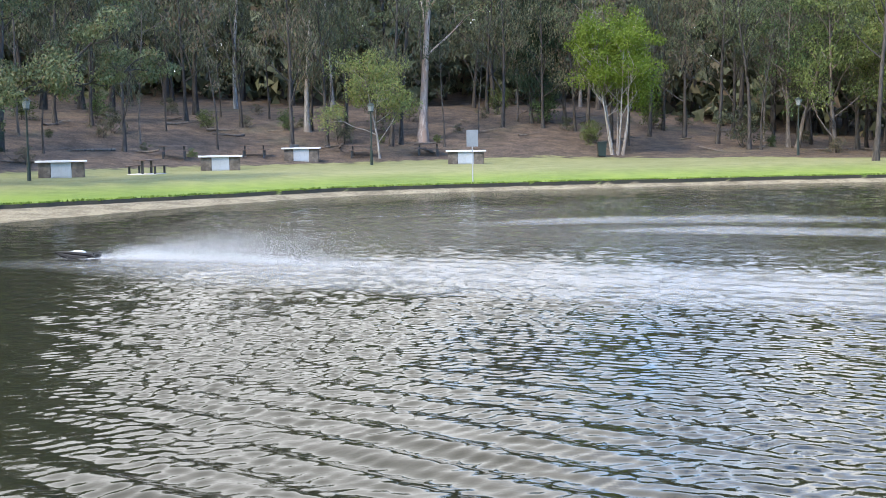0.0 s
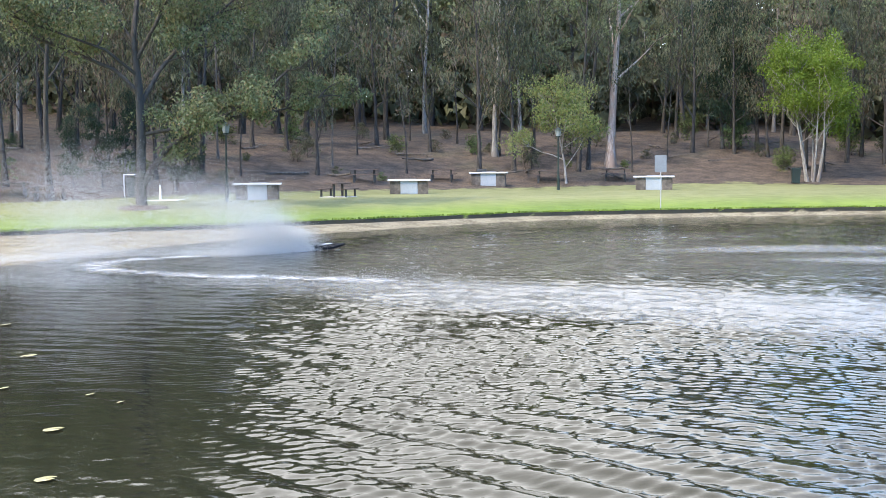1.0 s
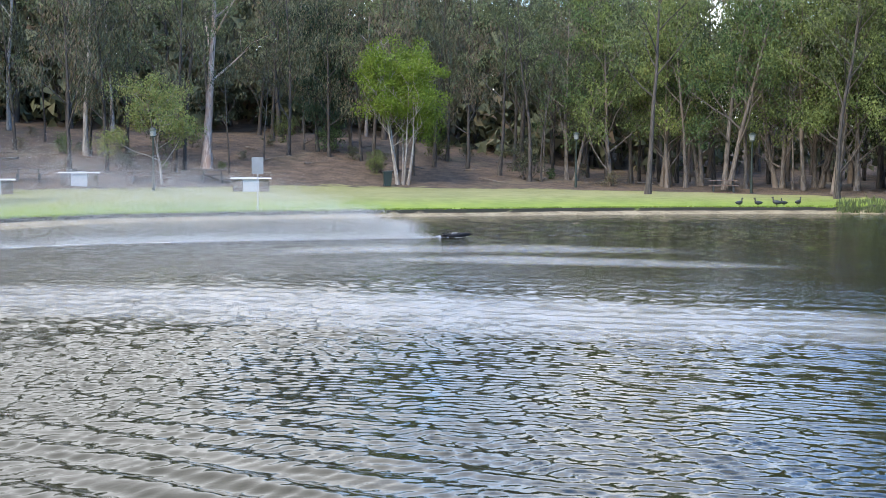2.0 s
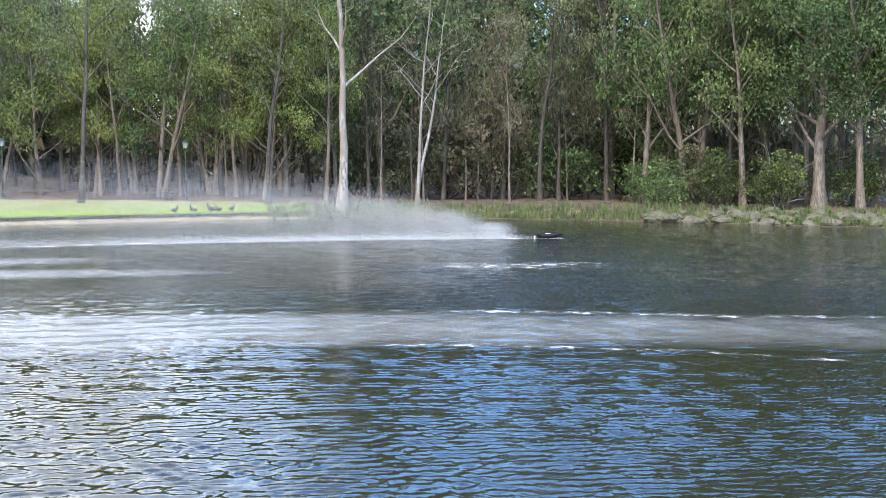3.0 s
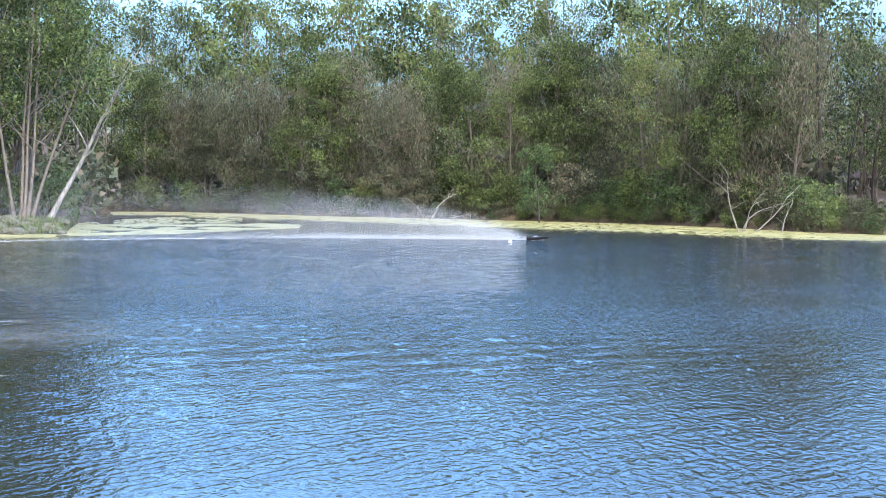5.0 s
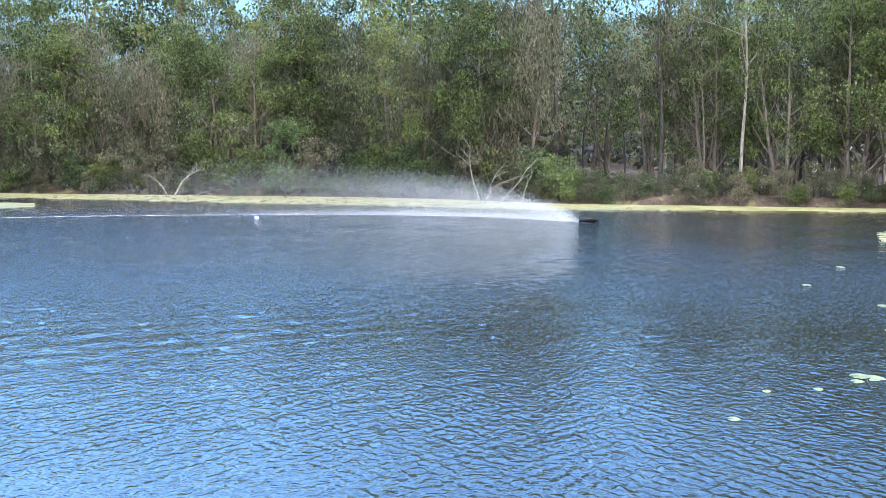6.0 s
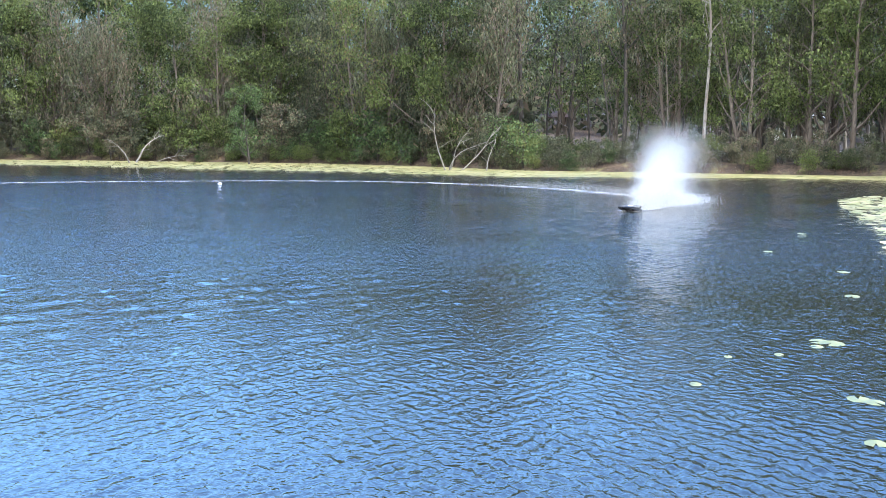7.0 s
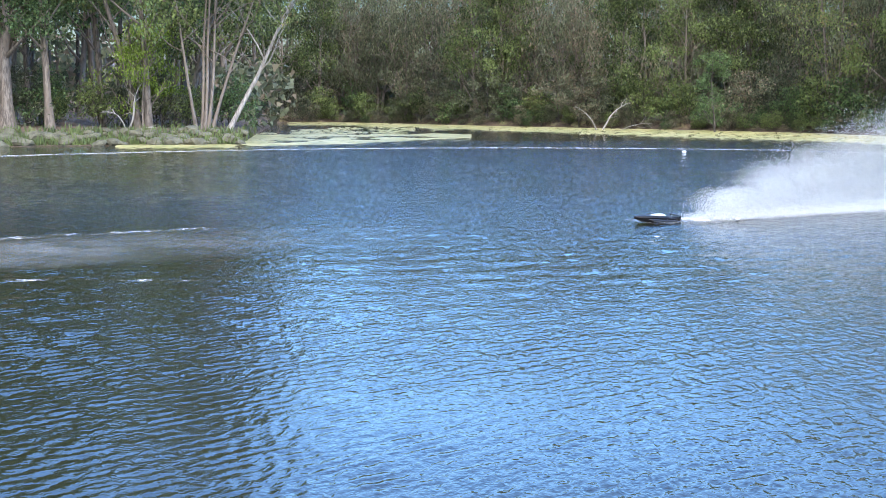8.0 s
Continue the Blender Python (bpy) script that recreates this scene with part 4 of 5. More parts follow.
def duck(a, r, turn, s=1.0):
    ob = thing("duck", Matrix.Translation(ground_point(a, r)) @ pose(0, 0, 0, 0, 0, turn) @ Matrix.Scale(s, 4), "dark brown duck standing on the lawn edge", "duck", "ducks on the bank")
    m = Mesh()
    m.tube([Vector((-0.3, 0, 0.24)), Vector((-0.18, 0, 0.22)), Vector((0, 0, 0.22)), Vector((0.13, 0, 0.25)), Vector((0.2, 0, 0.3))], [0.015, 0.08, 0.115, 0.09, 0.04], 10)
    m.make("body", BLACK, ob, smooth=True)
    rod("neck", (0.15, 0, 0.28), (0.2, 0, 0.43), 0.045, BLACK, ob, 8, 0.03)
    h = Mesh()
    h.tube([Vector((0.15, 0, 0.45)), Vector((0.19, 0, 0.46)), Vector((0.24, 0, 0.45))], [0.02, 0.045, 0.02], 8)
    h.make("head", BLACK, ob, smooth=True)
    rod("bill", (0.23, 0, 0.45), (0.3, 0, 0.435), 0.018, TIMBER, ob, 6, 0.01)
    for y in (-0.05, 0.05):
        rod("leg", (0.02, y, 0.16), (0.03, y, -0.02), 0.012, TIMBER, ob, 5)


for a, r, turn in ((-16.7, 67, 14), (-9.9, 74.3, 10), (-6.3, 82.5, 3), (1.1, 80, -3), (-29.4, 66, 25)):
    barbecue(a, r, turn)
for a, r, turn in ((-13.1, 70, 80), (-11.9, 80, 10), (-8.4, 83.5, 5), (-3.6, 85.5, 0), (-0.6, 87, 0), (-27.2, 67, 30), (-25.6, 66, 20), (22.2, 85, -20)):
    picnic_table(a, r, turn, a == -13.1)
for a, r in ((-18.05, 63), (-3.16, 80), (15.7, 90), (23.4, 84), (22.9 + 1.2, 110)):
    park_lamp(a, r)
for a, r, framed in ((-22.1, 68, True), (7.2, 86.5, False)):
    litter_bin(a, r, framed)
sign_post(1.39, 59.6)
marker_post(-20.95, 67)
for a, r, turn, s in ((22.9, 69.2, 20, 1.0), (23.7, 69.6, 190, 1.0), (24.5, 69.8, 170, 1.1), (24.8, 70.2, 200, 0.95), (25.4, 70.6, 30, 1.0)):
    duck(a, r, turn, s)
_b = [o for o in scene.collection.objects if o.name.startswith("barbecue")][2]
slab("plate_cover", -0.75, -0.2, 0.862, -0.15, 0.25, 1.06, BLACK, _b, 0.03, "dark hotplate cover")


def mulch_bed(a, r, radius):
    m, n = Mesh(), 40
    c = ground_point(a, r)
    m.v.append((0, 0, 0.14))
    for k, h in ((0.55, 0.12), (0.9, 0.07), (1.05, -0.08)):
        for i in range(n):
            t = 6.2832 * i / n
            q = radius * k * (1 + 0.08 * math.sin(3 * t) + 0.05 * math.sin(7 * t + 1))
            m.v.append((q * math.cos(t), q * math.sin(t), h + 0.02 * rng.random()))
    for i in range(n):
        j = (i + 1) % n
        m.f.append((0, 1 + i, 1 + j))
        for q in range(2):
            b = 1 + q * n
            m.f.append((b + i, b + n + i, b + n + j, b + j))
    ob = m.make("mulch_bed", MULCH, smooth=True)
    ob.matrix_basis = Matrix.Translation(c)
    tagged(ob, "ring of brown bark mulch round the spreading tree", "mulch")


mulch_bed(-21.75, 57.5, 1.15)


def ribbon_path(a0, a1, dist, half, label):
    """A pale track through the woods, laid over the ground."""
    m, n = Mesh(), 60
    for i in range(n + 1):
        a = a0 + (a1 - a0) * i / n
        r = lookup(dist, a) + 0.3 * math.sin(a * 1.9)
        for q in (-half, 0, half):
            p = ground_point(a, r + q)
            m.v.append((p.x, p.y, p.z + 0.06))
    for i in range(n):
        for q in range(2):
            b = i * 3 + q
            m.f.append((b, b + 3, b + 4, b + 1))
    tagged(m.make("track", GRAVEL, smooth=True), label, "track", kind="structure")


ribbon_path(93, 118, ((93, 88), (118, 84)), 1.5, "pale gravel track through the woods")
ribbon_path(93, 118, ((93, 104), (118, 98)), 2.6, "pale car park gravel behind the woods")


def shelter(a, r, w=5.0, d=3.6):
    ob = thing("picnic_shelter", Matrix.Translation(ground_point(a, r)) @ pose(0, 0, 0, 0, 0, -a), "open picnic shelter with a low grey roof", "shelter")
    for x in (-w / 2 + 0.2, w / 2 - 0.2):
        for y in (-d / 2 + 0.2, d / 2 - 0.2):
            rod("post", (x, y, -0.3), (x, y, 2.5), 0.07, TIMBER, ob, 8)
    m = Mesh()
    m.v = [(x * w / 2, y * d / 2, z) for z in (2.45, 2.55) for x, y in ((-1.1, -1.15), (1.1, -1.15), (1.1, 1.15), (-1.1, 1.15))] + [(-w * 0.35, 0, 3.4), (w * 0.35, 0, 3.4)]
    m.f = [(3, 2, 1, 0), (0, 1, 5, 4), (1, 2, 6, 5), (2, 3, 7, 6), (3, 0, 4, 7), (4, 5, 9, 8), (6, 7, 8, 9), (5, 6, 9), (7, 4, 8)]
    m.make("roof", TIMBER, ob)
    slab("tabletop", -0.9, -0.4, 0.72, 0.9, 0.4, 0.78, TIMBER, ob, 0.01)
    slab("pedestal", -0.5, -0.15, -0.2, 0.5, 0.15, 0.72, BLACK, ob, 0.01)


shelter(95.4, 112)


def far_shed(a, r):
    ob = thing("white_building", Matrix.Translation(ground_point(a, r, 0.3)) @ pose(0, 0, 0, 0, 0, -a), "low white building glimpsed through the woods", "building")
    slab("wall", -3, -2, 0, 3, 2, 2.3, WHITE, ob, 0.02)
    m = Mesh()
    m.v = [(-3.4, -2.5, 2.3), (3.4, -2.5, 2.3), (3.4, 2.5, 2.3), (-3.4, 2.5, 2.3), (-3.4, 0, 3.3), (3.4, 0, 3.3)]
    m.f = [(3, 2, 1, 0), (0, 1, 5, 4), (2, 3, 4, 5), (1, 2, 5), (3, 0, 4)]
    m.make("roof", STEEL, ob)
    for x in (-2.2, -0.5, 1.2):
        slab("window", x, -2.03, 0.9, x + 1.1, -2.0, 1.9, BLACK, ob, 0.005)


far_shed(106.9, 134)


# ---------------------------------------------------------------- bank: rocks, reeds
def rocks():
    kinds = []
    for k in range(5):
        bm = bmesh.new()
        bmesh.ops.create_icosphere(bm, subdivisions=2, radius=1.0)
        for v in bm.verts:
            q = v.co.copy()
            v.co = Vector((q.x * 1.3, q.y, q.z * 0.62)) * (1 + 0.35 * noise.noise(q * 1.2 + Vector((k * 7, 0, 0))))
        me = bpy.data.meshes.new("bank_rock")
        bm.to_mesh(me)
        bm.free()
        me.materials.append(ROCK)
        kinds.append(me)
    for i in range(90):
        a = 44 + 17.4 * (i + rng.random()) / 90
        r = lookup(SHORE, a) + wobble(a) * 0.5 + rng.uniform(-0.2, 1.6)
        ob = new("bank_rock", rng.choice(kinds))
        s = rng.uniform(0.18, 0.5)
        ob.matrix_basis = Matrix.Translation(ground_point(a, r, -0.05)) @ pose(0, 0, 0, rng.uniform(-15, 15), rng.uniform(-15, 15), rng.uniform(0, 360)) @ Matrix.Scale(s, 4)
        tagged(ob, "weathered brown rock on the pond bank", "rock", "rocks along the bank")


rocks()


def tufts():
    """Grass and sedge along the wooded bank."""
    m = Mesh()
    for i in range(3000):
        a = rng.uniform(27, 62)
        r, h = lookup(SHORE, a) + wobble(a) * 0.5 + abs(rng.gauss(0.3, 1.0)), rng.uniform(0.15, 0.5)
        p = ground_point(a, r, 0.03)
        for _ in range(4):
            w = Vector((rng.uniform(-0.35, 0.35), rng.uniform(-0.35, 0.35), 1)) * h
            u = Vector((rng.uniform(-1, 1), rng.uniform(-1, 1), 0)).normalized() * 0.05
            m.quad(p + jitter(0.1), u, w)
    tagged(m.make("bank_grass", REED), "green sedge and long grass along the wooded bank", "grass", kind="stuff")
    m = Mesh()
    for i in range(7000):  # uneven fringe over the cut edge of the lawn
        a = rng.uniform(-30, 28)
        if noise.noise((a * 1.6, 0, 4)) < -0.25 and rng.random() < 0.8:
            continue
        r, h = lookup(EDGE, a) + wobble(a * 1.3) * 0.4 + rng.uniform(-0.03, 0.5), rng.uniform(0.04, 0.13)
        p = ground_point(a, max(r, lookup(EDGE, a) + wobble(a * 1.3) * 0.4 + 0.06), 0.02)
        w = Vector((rng.uniform(-0.5, 0.5), rng.uniform(-0.9, 0.3), 1)) * h
        u = Vector((rng.uniform(-1, 1), rng.uniform(-1, 1), 0)).normalized() * 0.05
        m.quad(p, u, w)
    tagged(m.make("lawn_fringe", TURF), "bright lawn grass hanging over the cut bank", "grass", kind="stuff")


tufts()


# ---------------------------------------------------------------- lily pads
def pad_shape(m, c, r, turn, tilt=0.0):
    n, b = 8, len(m.v)
    m.v.append((c.x, c.y, c.z + 0.006))
    for k in range(n):
        a = turn + 0.25 + (2 * math.pi - 0.5) * k / (n - 1)
        q = r * (1 + 0.06 * math.sin(3 * a + turn))
        m.v.append((c.x + q * math.cos(a), c.y + q * math.sin(a), c.z + tilt * math.cos(a) + 0.004))
    m.f += [(b, b + 1 + k, b + 2 + k) for k in range(n - 1)]


def pad_mats():
    fresh, dry = Mesh(), Mesh()
    count = 0
    while count < 15000:
        a = rng.uniform(56, 128)
        s = lookup(SHORE, a)
        pick = rng.random()
        if 60.8 < a < 63.4 and pick < 0.62:
            continue
        if a < 61:
            r = s - abs(rng.gauss(0, 1.3))
        elif pick < 0.55:
            r = s - rng.random() ** 1.3 * lookup(((62, 8), (70, 9), (80, 14), (88, 14), (95, 9), (104, 5), (128, 5)), a)
        elif a < 72:
            lo = lookup(((61.5, 63), (67, 80), (71, 90)), a)
            r = lo + rng.uniform(0, 17)
            if noise.noise((a * 0.8, r * 0.25, 1)) < -0.15:
                continue
        elif a > 108.6:
            lo = lookup(((108.6, 46), (109.6, 38), (110.8, 28), (112, 22), (128, 16)), a)
            hi = lookup(((108, 48), (110, 52), (112, 53), (128, 50)), a)
            r = rng.uniform(lo, hi)
            if rng.random() > 0.85 - 0.5 * (1 - smooth(r, lo, lo + 9)) or rng.random() < 0.2:
                continue
        else:
            continue
        if r > s + 0.2:
            continue
        x, y = flat(a, r)
        pad_shape(dry if rng.random() < 0.66 else fresh, Vector((x, y, 0.005 + 0.012 * rng.random())), rng.uniform(0.1, 0.24), rng.uniform(0, 6.28), rng.uniform(0, 0.02))
        count += 1
    for _ in range(6500):  # ragged rafts off the point
        a = rng.uniform(57.5, 71.5)
        lo = lookup(((57.5, 61.5), (61, 61.5), (66, 64), (71.5, 73)), a)
        r = lo + rng.uniform(0, 15) * (1 - smooth(a, 67, 72) * 0.6)
        if r > lookup(SHORE, a) + 0.2 or noise.noise((a * 0.55, r * 0.32, 1)) < -0.08:
            continue
        x, y = flat(a, r)
        pad_shape(dry if rng.random() < 0.66 else fresh, Vector((x, y, 0.005 + 0.012 * rng.random())), rng.uniform(0.1, 0.24), rng.uniform(0, 6.28), rng.uniform(0, 0.02))
    ob = thing("lily_pad_mat", Matrix(), "mats of yellow-green lily pads along the shore", "lily pads", kind="stuff")
    fresh.make("green_pads", PAD, ob)
    dry.make("yellow_pads", PAD_DRY, ob)


pad_mats()


def loose_pad(a, r, size, material=None, label="pale green lily pad floating alone on the water"):
    x, y = flat(a, r)
    m = Mesh()
    pad_shape(m, Vector((0, 0, 0)), size, rng.uniform(0, 6.28), 0.01)
    ob = m.make("lily_pad", material or PAD)
    ob.matrix_basis = pose(x, y, 0.008)
    tagged(ob, label, "lily pad", "loose lily pads")

for a, r, size in ((107.9, 16.4, 0.16), (108.4, 16.3, 0.2), (107.8, 16.0, 0.1), (102.6, 13.3, 0.08), (106.2, 15.3, 0.07), (109.6, 13.0, 0.14), (110.3, 12.9, 0.12), (110.4, 11.2, 0.12),
                   (105.6, 28.0, 0.12), (107.0, 33.0, 0.14), (104.0, 15.0, 0.06), (108.8, 24.5, 0.14), (109.2, 21.0, 0.15)):
    loose_pad(a, r, size * 0.85)
for a, r, size in ((-26.7, 18.6, 0.12), (-25.8, 13.3, 0.11), (-24.2, 15.2, 0.06), (-27.8, 16.0, 0.07), (-22.9, 14.6, 0.05), (-26.2, 11.2, 0.1), (-27.6, 22.4, 0.1), (-28.6, 21.0, 0.12)):
    loose_pad(a, r, size, PAD_DRY, "yellowed leaf floating on dark shallow water")


# ---------------------------------------------------------------- the boat's course: seconds, east, north
COURSE = [(-3.0, 20.5, 2.0), (-2.5, 20.4, 9.0), (-2.0, 18.0, 15.0), (-1.5, 13.0, 19.5), (-1.0, 6.3, 22.6), (-0.5, -1.4, 25.4), (0.0, -8.2, 28.3), (0.1, -10.1, 28.7), (0.2, -12.0, 29.4), (0.3, -13.5, 30.6),
          (0.4, -14.0, 32.2), (0.5, -13.3, 33.7), (0.6, -12.1, 34.7), (0.7, -11.2, 35.4), (1.0, -9.1, 37.7), (1.2, -6.8, 39.4), (1.5, -2.1, 41.6), (1.7, 1.5, 42.5),
          (2.2, 12.6, 43.8), (2.75, 26.0, 41.0), (3.3, 39.2, 35.2), (3.5, 43.7, 32.6), (3.8, 49.7, 28.0), (4.2, 55.2, 21.0), (4.5, 57.6, 16.2), (4.7, 58.6, 12.9), (5.2, 59.8, 5.0),
          (5.5, 58.9, 0.8), (5.8, 56.2, -3.2), (6.05, 52.4, -6.2), (6.3, 47.8, -8.3), (6.5, 44.9, -8.6), (6.8, 42.0, -7.8), (7.0, 40.0, -6.7), (7.3, 36.6, -4.0), (7.7, 30.7, 0.5), (7.9, 27.5, 3.2), (8.0, 26.0, 4.6), (8.3, 21.5, 9.0)]
_ct = np.array([c[0] for c in COURSE])
_cp = np.array([c[1:] for c in COURSE])
_cd = np.gradient(_cp, _ct, axis=0)


def course(t):
    """Place and speed on the water at t seconds."""
    t = min(max(t, _ct[0]), _ct[-1])
    i = int(min(max(np.searchsorted(_ct, t) - 1, 0), len(_ct) - 2))
    h = _ct[i + 1] - _ct[i]
    s = (t - _ct[i]) / h
    p = (2 * s**3 - 3 * s**2 + 1) * _cp[i] + (s**3 - 2 * s**2 + s) * h * _cd[i] + (3 * s**2 - 2 * s**3) * _cp[i + 1] + (s**3 - s**2) * h * _cd[i + 1]
    d = ((6 * s**2 - 6 * s) * _cp[i] / h + (3 * s**2 - 4 * s + 1) * _cd[i] + (6 * s - 6 * s**2) * _cp[i + 1] / h + (3 * s**2 - 2 * s) * _cd[i + 1])
    return p, d


def heading(t):
    d = course(t + 0.03)[0] - course(t - 0.03)[0]
    return math.degrees(math.atan2(d[1], d[0]))


def swing(t):
    """How hard the boat turns at t."""
    return (course(t + 0.15)[1] - course(t - 0.15)[1]) / 0.3


def racing_boat():
    ob = thing("model_boat", pose(0, 0, 0), "black model racing boat with a white hatch skimming the water", "boat")
    # hull: cross-sections from stern to bow
    m = Mesh()
    secs = [(-0.5, 0.17, 0.03, 0.17), (-0.2, 0.19, 0.02, 0.19), (0.1, 0.18, 0.04, 0.2), (0.35, 0.12, 0.08, 0.19), (0.5, 0.06, 0.12, 0.18), (0.58, 0.012, 0.15, 0.175)]
    for x, w, lo, hi in secs:
        m.v += [(x, -w, hi - 0.03), (x, -w * 0.8, lo), (x, 0, lo - 0.02), (x, w * 0.8, lo), (x, w, hi - 0.03), (x, w * 0.75, hi), (x, -w * 0.75, hi)]
    for i in range(len(secs) - 1):
        for k in range(7):
            a, b = i * 7 + k, i * 7 + (k + 1) % 7
            m.f.append((a, a + 7, b + 7, b))
    m.f += [tuple(range(7)), tuple(reversed(range((len(secs) - 1) * 7, len(secs) * 7)))]
    m.make("hull", HULL, ob)
    for y in (-0.24, 0.24):
        q = Mesh()
        q.tube([Vector((-0.35, y, 0.08)), Vector((0.05, y, 0.085)), Vector((0.28, y, 0.12)), Vector((0.38, y * 0.95, 0.15))], [0.05, 0.06, 0.045, 0.008], 8)
        q.make("sponson", HULL, ob)
    c = Mesh()
    c.tube([Vector((-0.2, 0, 0.18)), Vector((-0.1, 0, 0.2)), Vector((0.06, 0, 0.2)), Vector((0.2, 0, 0.185))], [0.02, 0.032, 0.03, 0.01], 10)
    c.make("canopy", WHITE, ob, "white hatch cover", True)
    slab("wing", -0.5, -0.2, 0.205, -0.42, 0.2, 0.217, HULL, ob, 0.004)
    for y in (-0.16, 0.16):
        slab("wing_stay", -0.48, y - 0.008, 0.16, -0.44, y + 0.008, 0.205, HULL, ob, 0.003)
    slab("rudder", -0.62, -0.03, -0.05, -0.56, -0.015, 0.16, STEEL, ob, 0.003, "steel rudder blade")
    rod("propeller_shaft", (-0.5, 0.02, 0.05), (-0.62, 0.02, 0.02), 0.012, STEEL, ob, 6)
    rod("aerial", (-0.25, 0.1, 0.18), (-0.3, 0.1, 0.42), 0.005, BLACK, ob, 5)
    return ob


AGES = [0.05 + 0.05 * k for k in range(12)] + [0.68 + 0.08 * k for k in range(18)]
TOP = ((0, 0.15), (0.1, 1.15), (0.25, 2.1), (0.5, 2.9), (1.0, 3.4), (2.1, 3.4))  # height of the plume by its age
POWER = [(-3, -0.15), (-0.9, -0.1), (-0.5, 0.1), (-0.1, 0.34), (0.0, 0.45), (0.1, 0.85), (0.18, 1.0), (0.32, 1.08), (0.5, 1.05), (0.65, 0.95), (0.8, 0.95), (1.1, 1.0), (1.6, 0.96), (2.4, 0.92), (3.1, 0.92), (3.6, 0.82), (4.1, 0.74), (4.5, 0.66), (5.0, 0.7), (5.8, 0.62), (6.2, 0.75), (6.5, 1.08), (7.0, 1.16), (7.3, 1.08), (7.6, 0.98), (8.1, 0.94)]
LIFE = ((-3, 0.2), (-0.2, 0.3), (0.0, 0.5), (0.5, 0.5), (0.75, 1.3), (1.2, 1.9), (3.2, 2.2), (4.4, 1.4), (5.9, 0.4), (6.5, 0.22), (6.7, 0.35), (7.0, 0.6), (7.3, 0.9), (8.2, 1.2))  # seconds the spray hangs before it falls back


def droplet(m, c, s):
    b = len(m.v)
    d = jitter(1.0).normalized() * s
    e = d.orthogonal()
    g = d.cross(e).normalized() * s
    e = e.normalized() * s
    m.v += [tuple(c + d * 1.6), tuple(c + e - d), tuple(c - e * 0.5 + g - d), tuple(c - e * 0.5 - g - d)]
    m.f += [(b, b + 1, b + 2), (b, b + 2, b + 3), (b, b + 3, b + 1), (b + 1, b + 3, b + 2)]


def spray_cloud(age):
    """One slice of the plume: droplets and mist thrown up that long ago."""
    m = Mesh()
    top = lookup(TOP, age)
    count = int(lookup(((0, 11000), (0.12, 17000), (0.6, 14000), (1.0, 8000), (2.1, 4600)), age))
    long = min(0.35 + 1.5 * age, 1.0)
    for _ in range(count):
        z = top * rng.random() ** lookup(((0, 1.1), (0.2, 1.3), (2.1, 1.15)), age) * rng.uniform(0.75, 1.15)
        y = rng.gauss(0, (0.26 + 0.9 * age) * (0.4 + 0.3 * z))
        droplet(m, Vector((rng.gauss(0, long) - 0.25 * z, y, z + 0.01)), rng.uniform(0.004, 0.0072))
    return tagged(m.make("spray_cloud", SPRAY), "white droplets and mist thrown up behind the boat", "spray", "spray of the boat", "stuff")


def spray_roll(age):
    """The low white roll of broken water under the plume."""
    m = Mesh()
    for _ in range(int(lookup(((0, 3000), (0.6, 2000), (1.1, 900)), age))):
        droplet(m, Vector((rng.gauss(0, 0.6 if age < 0.64 else 0.95), rng.gauss(0, 0.18 + 0.35 * age), abs(rng.gauss(0, 0.1 + 0.04 * age)))), rng.uniform(0.004, 0.008))
    return tagged(m.make("spray_roll", SPRAY), "low roll of broken white water behind the boat", "spray", "spray of the boat", "stuff")


def strip(name, pts, widths, strengths, material, label, origin=None, cols=6):
    """A ribbon of foam lying on the water, fading to its edges."""
    o = Vector((*origin, 0)) if origin is not None else Vector((0, 0, 0))
    v, f, fade = [], [], []
    for i, p in enumerate(pts):
        d = np.array(pts[min(i + 1, len(pts) - 1)]) - np.array(pts[max(i - 1, 0)])
        d = d / (np.linalg.norm(d) + 1e-9)
        nrm = np.array((-d[1], d[0]))
        for c in range(cols + 1):
            u = 2 * c / cols - 1
            q = np.array(p) + nrm * u * widths[i]
            v.append((q[0] - o.x, q[1] - o.y, 0))
            fade.append(strengths[i] * (1 - abs(u) ** 2))
    for i in range(len(pts) - 1):
        for c in range(cols):
            a = i * (cols + 1) + c
            f.append((a, a + 1, a + cols + 2, a + cols + 1))
    me = bpy.data.meshes.new(name)
    me.from_pydata(v, [], f)
    me.attributes.new("fade", "FLOAT", "POINT").data.foreach_set("value", fade)
    me.materials.append(material)
    ob = new(name, me)
    return tagged(ob, label, "foam", "foam on the pond", "stuff")


def polar_strip(rows, material, label, z):
    """rows: bearing, distance, half width, strength."""
    n = 80
    a = np.linspace(rows[0][0], rows[-1][0], n)
    cols = [np.interp(a, [r[0] for r in rows], [r[k] for r in rows]) for k in (1, 2, 3)]
    cols[2] = cols[2] * np.clip(np.minimum(np.arange(n), n - 1 - np.arange(n)) / 18, 0, 1) ** 0.7
    ob = strip("foam_band", [flat(x, y) for x, y in zip(a, cols[0])], list(cols[1]), list(cols[2]), material, label, cols=10)
    ob.location.z = z + 0.03


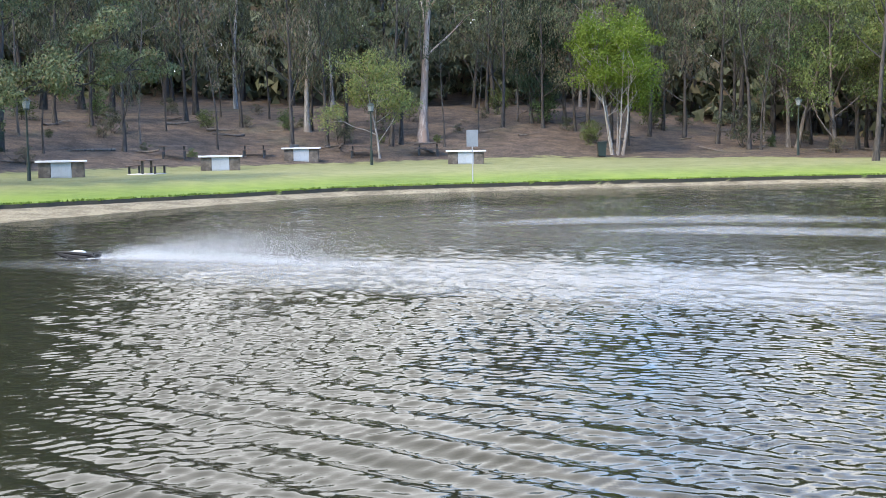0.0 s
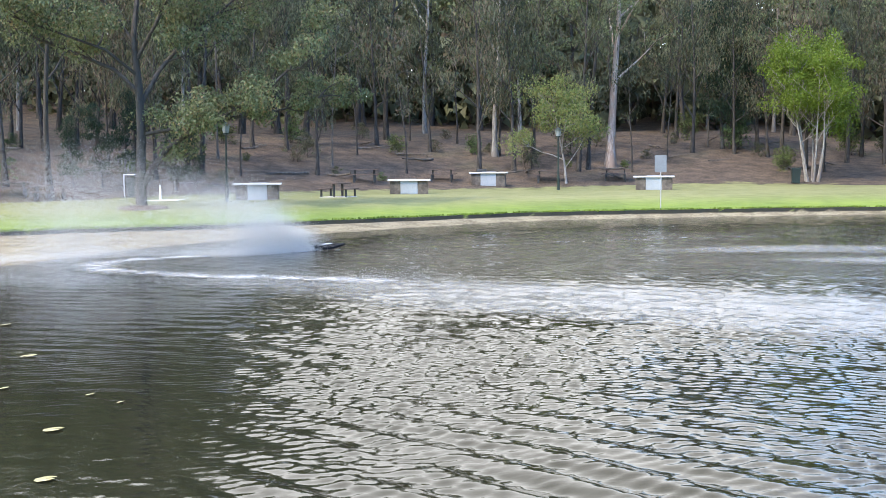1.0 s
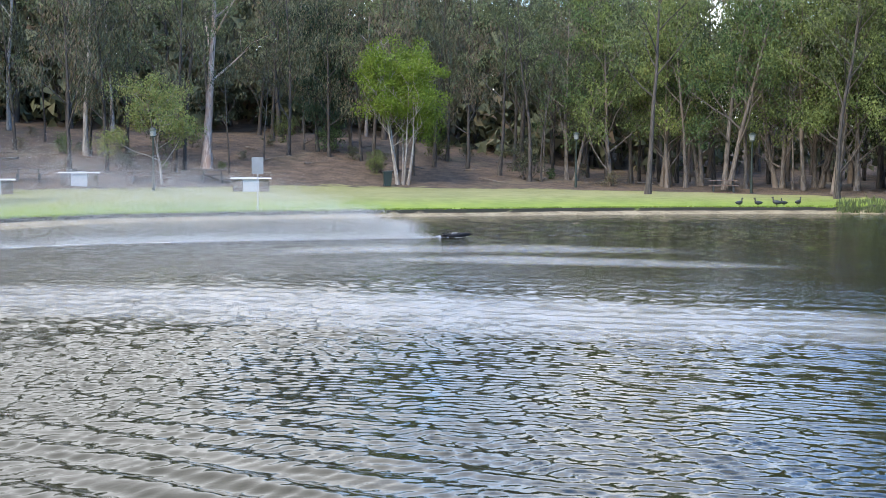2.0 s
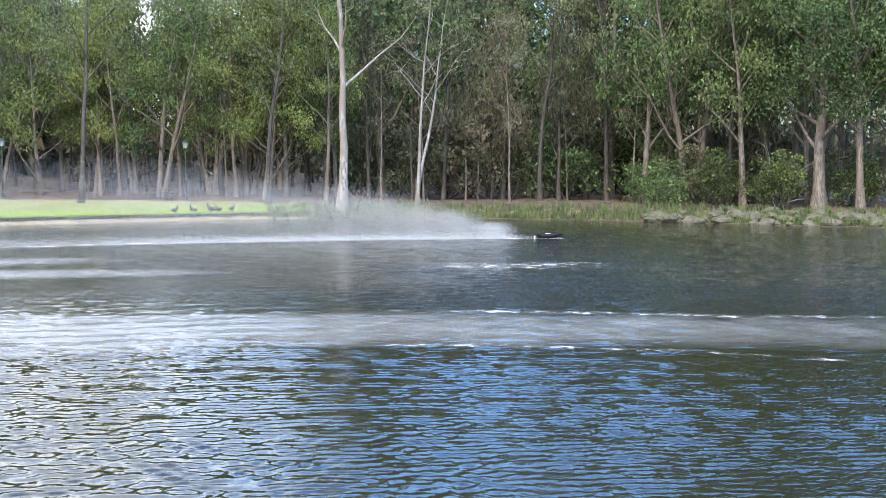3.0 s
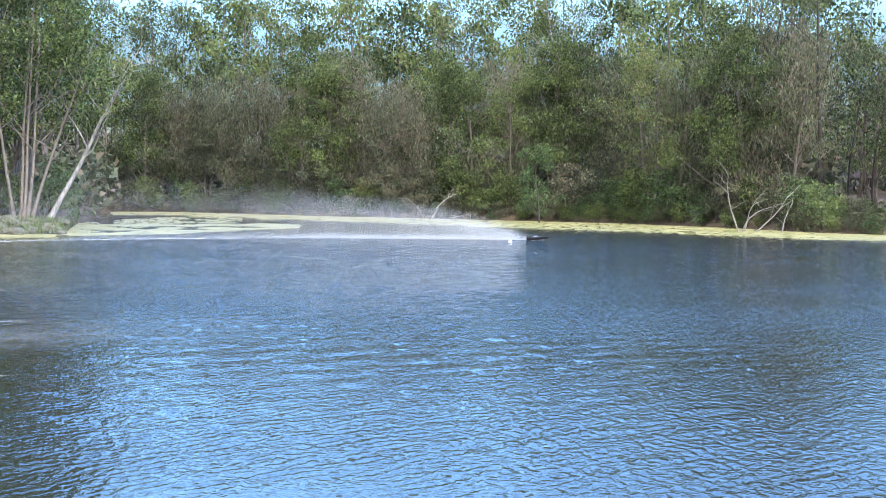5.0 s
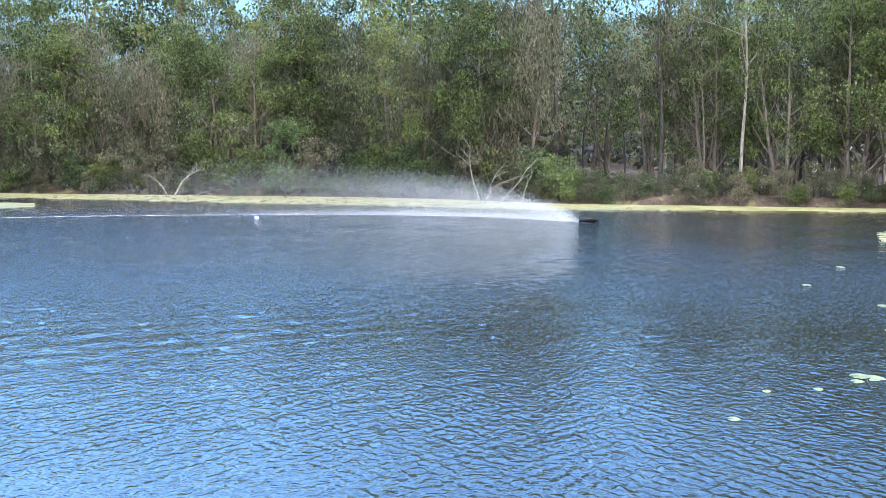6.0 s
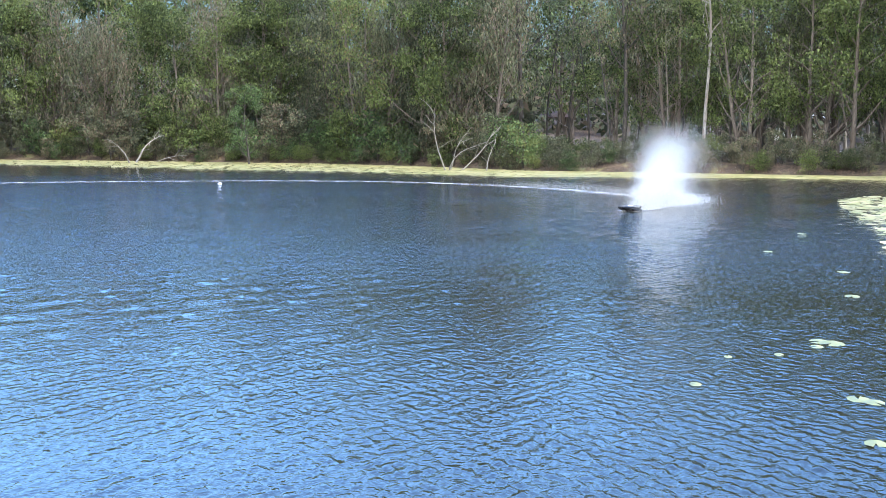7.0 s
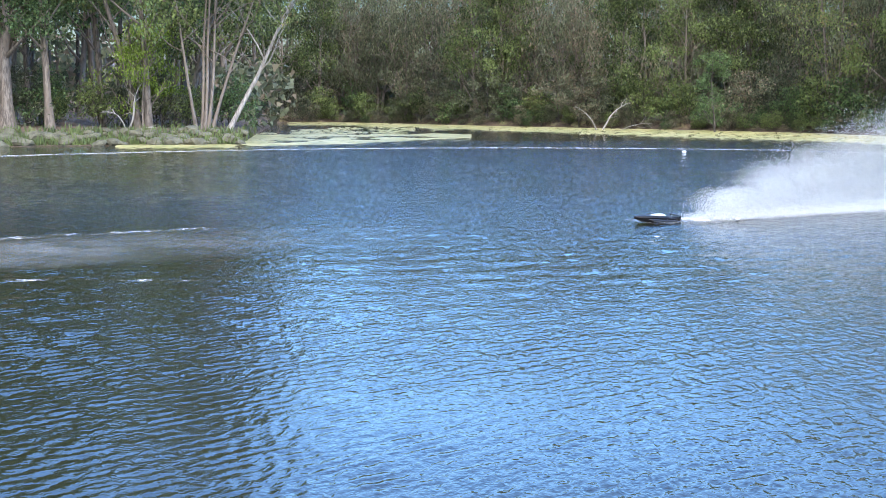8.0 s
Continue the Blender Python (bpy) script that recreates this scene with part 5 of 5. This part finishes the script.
# partly foam, partly sky reflection on the old wake painted as pale grey
polar_strip(((-22, 29.5, 0.8, 0.7), (-17, 28.0, 1.2, 0.8), (-8, 25.4, 3.2, 0.95), (5, 22.8, 3.2, 0.9), (19, 21.2, 3.0, 0.88), (30, 21.3, 2.6, 0.7), (40, 21.3, 2.4, 0.48), (52, 21.8, 2.4, 0.36), (60, 22.6, 2.4, 0.28), (71, 24.0, 1.8, 0.12)), FROTH_SHEEN, "pale band of spent foam and painted sky sheen from an earlier pass", 0.006)
polar_strip(((-19, 33.6, 0.3, 0.5), (-12, 36.5, 0.4, 0.62), (-5, 40.0, 0.5, 0.6), (6, 44.0, 0.7, 0.55), (20, 46.0, 0.8, 0.5), (33, 46.0, 0.6, 0.25)), FOAM, "thin line of foam curving across the pond", 0.009)
polar_strip(((0, 36.0, 0.8, 0.4), (7, 38.0, 1.8, 0.75), (14, 38.5, 2.2, 0.75), (22, 38.0, 1.2, 0.35)), FROTH_SHEEN, "loose patch of drifting foam", 0.012)
polar_strip(((6, 33.5, 0.8, 0.5), (12, 34.0, 1.6, 0.9), (19, 33.5, 1.6, 0.7), (26, 33, 0.6, 0.3)), FROTH_SHEEN, "loose patch of drifting foam", 0.015)
polar_strip(((40, 31.5, 0.5, 0.4), (50, 32, 0.7, 0.42), (64, 32, 0.6, 0.4), (72, 31, 0.3, 0.3)), FOAM, "loose flecks of drifting foam", 0.012)

polar_strip(((26, 22.6, 0.2, 0.3), (33, 23.7, 0.45, 0.72), (48, 23.5, 0.45, 0.72), (61, 24.8, 0.35, 0.66), (72, 26.0, 0.2, 0.3)), FOAM, "thin streak of foam along the old wake", 0.018)
polar_strip(((24, 19.6, 0.2, 0.3), (33, 19.1, 0.4, 0.68), (48, 18.7, 0.3, 0.66), (58, 17.9, 0.22, 0.62), (67, 17.4, 0.15, 0.3)), FOAM, "thin streak of foam along the old wake", 0.021)
polar_strip(((32, 34.0, 1.2, 0.4), (35.5, 34.6, 2.4, 0.72), (40, 35.4, 2.2, 0.7), (45, 36, 1.2, 0.4)), FOAM, "loose flecks of drifting foam", 0.024)

def float_buoy(a, r):
    x, y = flat(a, r)
    ob = thing("float_buoy", pose(x, y, 0), "small white float bobbing on the far water", "buoy")
    m = Mesh()
    m.tube([Vector((0, 0, z)) for z in (-0.05, 0.0, 0.035, 0.06, 0.07)], [0.06, 0.1, 0.1, 0.06, 0.02], 10)
    m.make("body", WHITE, ob, smooth=True)
    rod("eye", (0, 0, 0.06), (0, 0, 0.09), 0.012, STEEL, ob, 6)


float_buoy(81.1, 57.7)
boat = racing_boat()
clouds = [(age, spray_cloud(age), spray_roll(age) if age < 1.1 else None) for age in AGES]
trail = []
for k in range(46):
    t0 = -1.2 + 0.2 * k
    ts = [t0 + 0.22 * i / 6 for i in range(7)]
    pts = [tuple(course(t)[0]) for t in ts]
    ob = strip("foam_trail", pts, [0.85 if t0 > -0.3 else 0.5] * 7, [0.95 if t0 > -0.3 else 0.6] * 7, TRAIL, "fresh white foam in the boat's wake", pts[0])
    trail.append((t0, pts[0], ob))


def motions():
    times = [0.1 * i for i in range(81)]
    rows = []
    for t in times:
        p = course(t)[0]
        lean = max(-14.0, min(14.0, float(np.cross(course(t)[1], swing(t))) * 0.05))
        rows.append((t, pose(p[0], p[1], -0.04 + 0.012 * math.sin(9 * t), lean, -2.5, heading(t))))
    walk(boat, rows)
    for age, cloud_ob, roll_ob in clouds:
        high, low = [], []
        for t in times:
            p = course(t - age - 0.035)[0]
            out = swing(t - age)
            wide = out * min(1.0, 60.0 / (np.linalg.norm(out) + 1e-6))
            out = out * min(1.0, 30.0 / (np.linalg.norm(out) + 1e-6))
            side = p - out * 0.055 * min(age, 0.7)
            sink = (lookup(POWER, t - age) - 1) * lookup(TOP, age)
            sink -= 1.1 * lookup(TOP, age) * smooth(age, lookup(LIFE, t - age), lookup(LIFE, t - age) + 0.45)
            high.append((t, pose(side[0], side[1], sink, 0, 0, heading(t - age))))
            side = p - wide * 0.085 * min(age, 0.7)
            low.append((t, pose(side[0], side[1], -0.3 * (1 - smooth(t - age, -0.6, 0.0)), 0, 0, heading(t - age))))
        walk(cloud_ob, high)
        if roll_ob:
            walk(roll_ob, low)
    for t0, p, ob in trail:
        up, down = pose(p[0], p[1], 0.035), pose(p[0], p[1], -0.15)
        if t0 + 0.25 <= 0.1:
            walk(ob, [(0.0, up), (8.0, up)])
        elif t0 >= 7.9:
            walk(ob, [(0.0, down), (8.0, down)])
        else:
            rows = [(0.0, down)] if t0 > 0.1 else []
            rows += [(max(t0, 0.0), down), (min(t0 + 0.25, 8.0), up)]
            walk(ob, rows + ([(8.0, up)] if t0 + 0.25 < 7.95 else []))


motions()
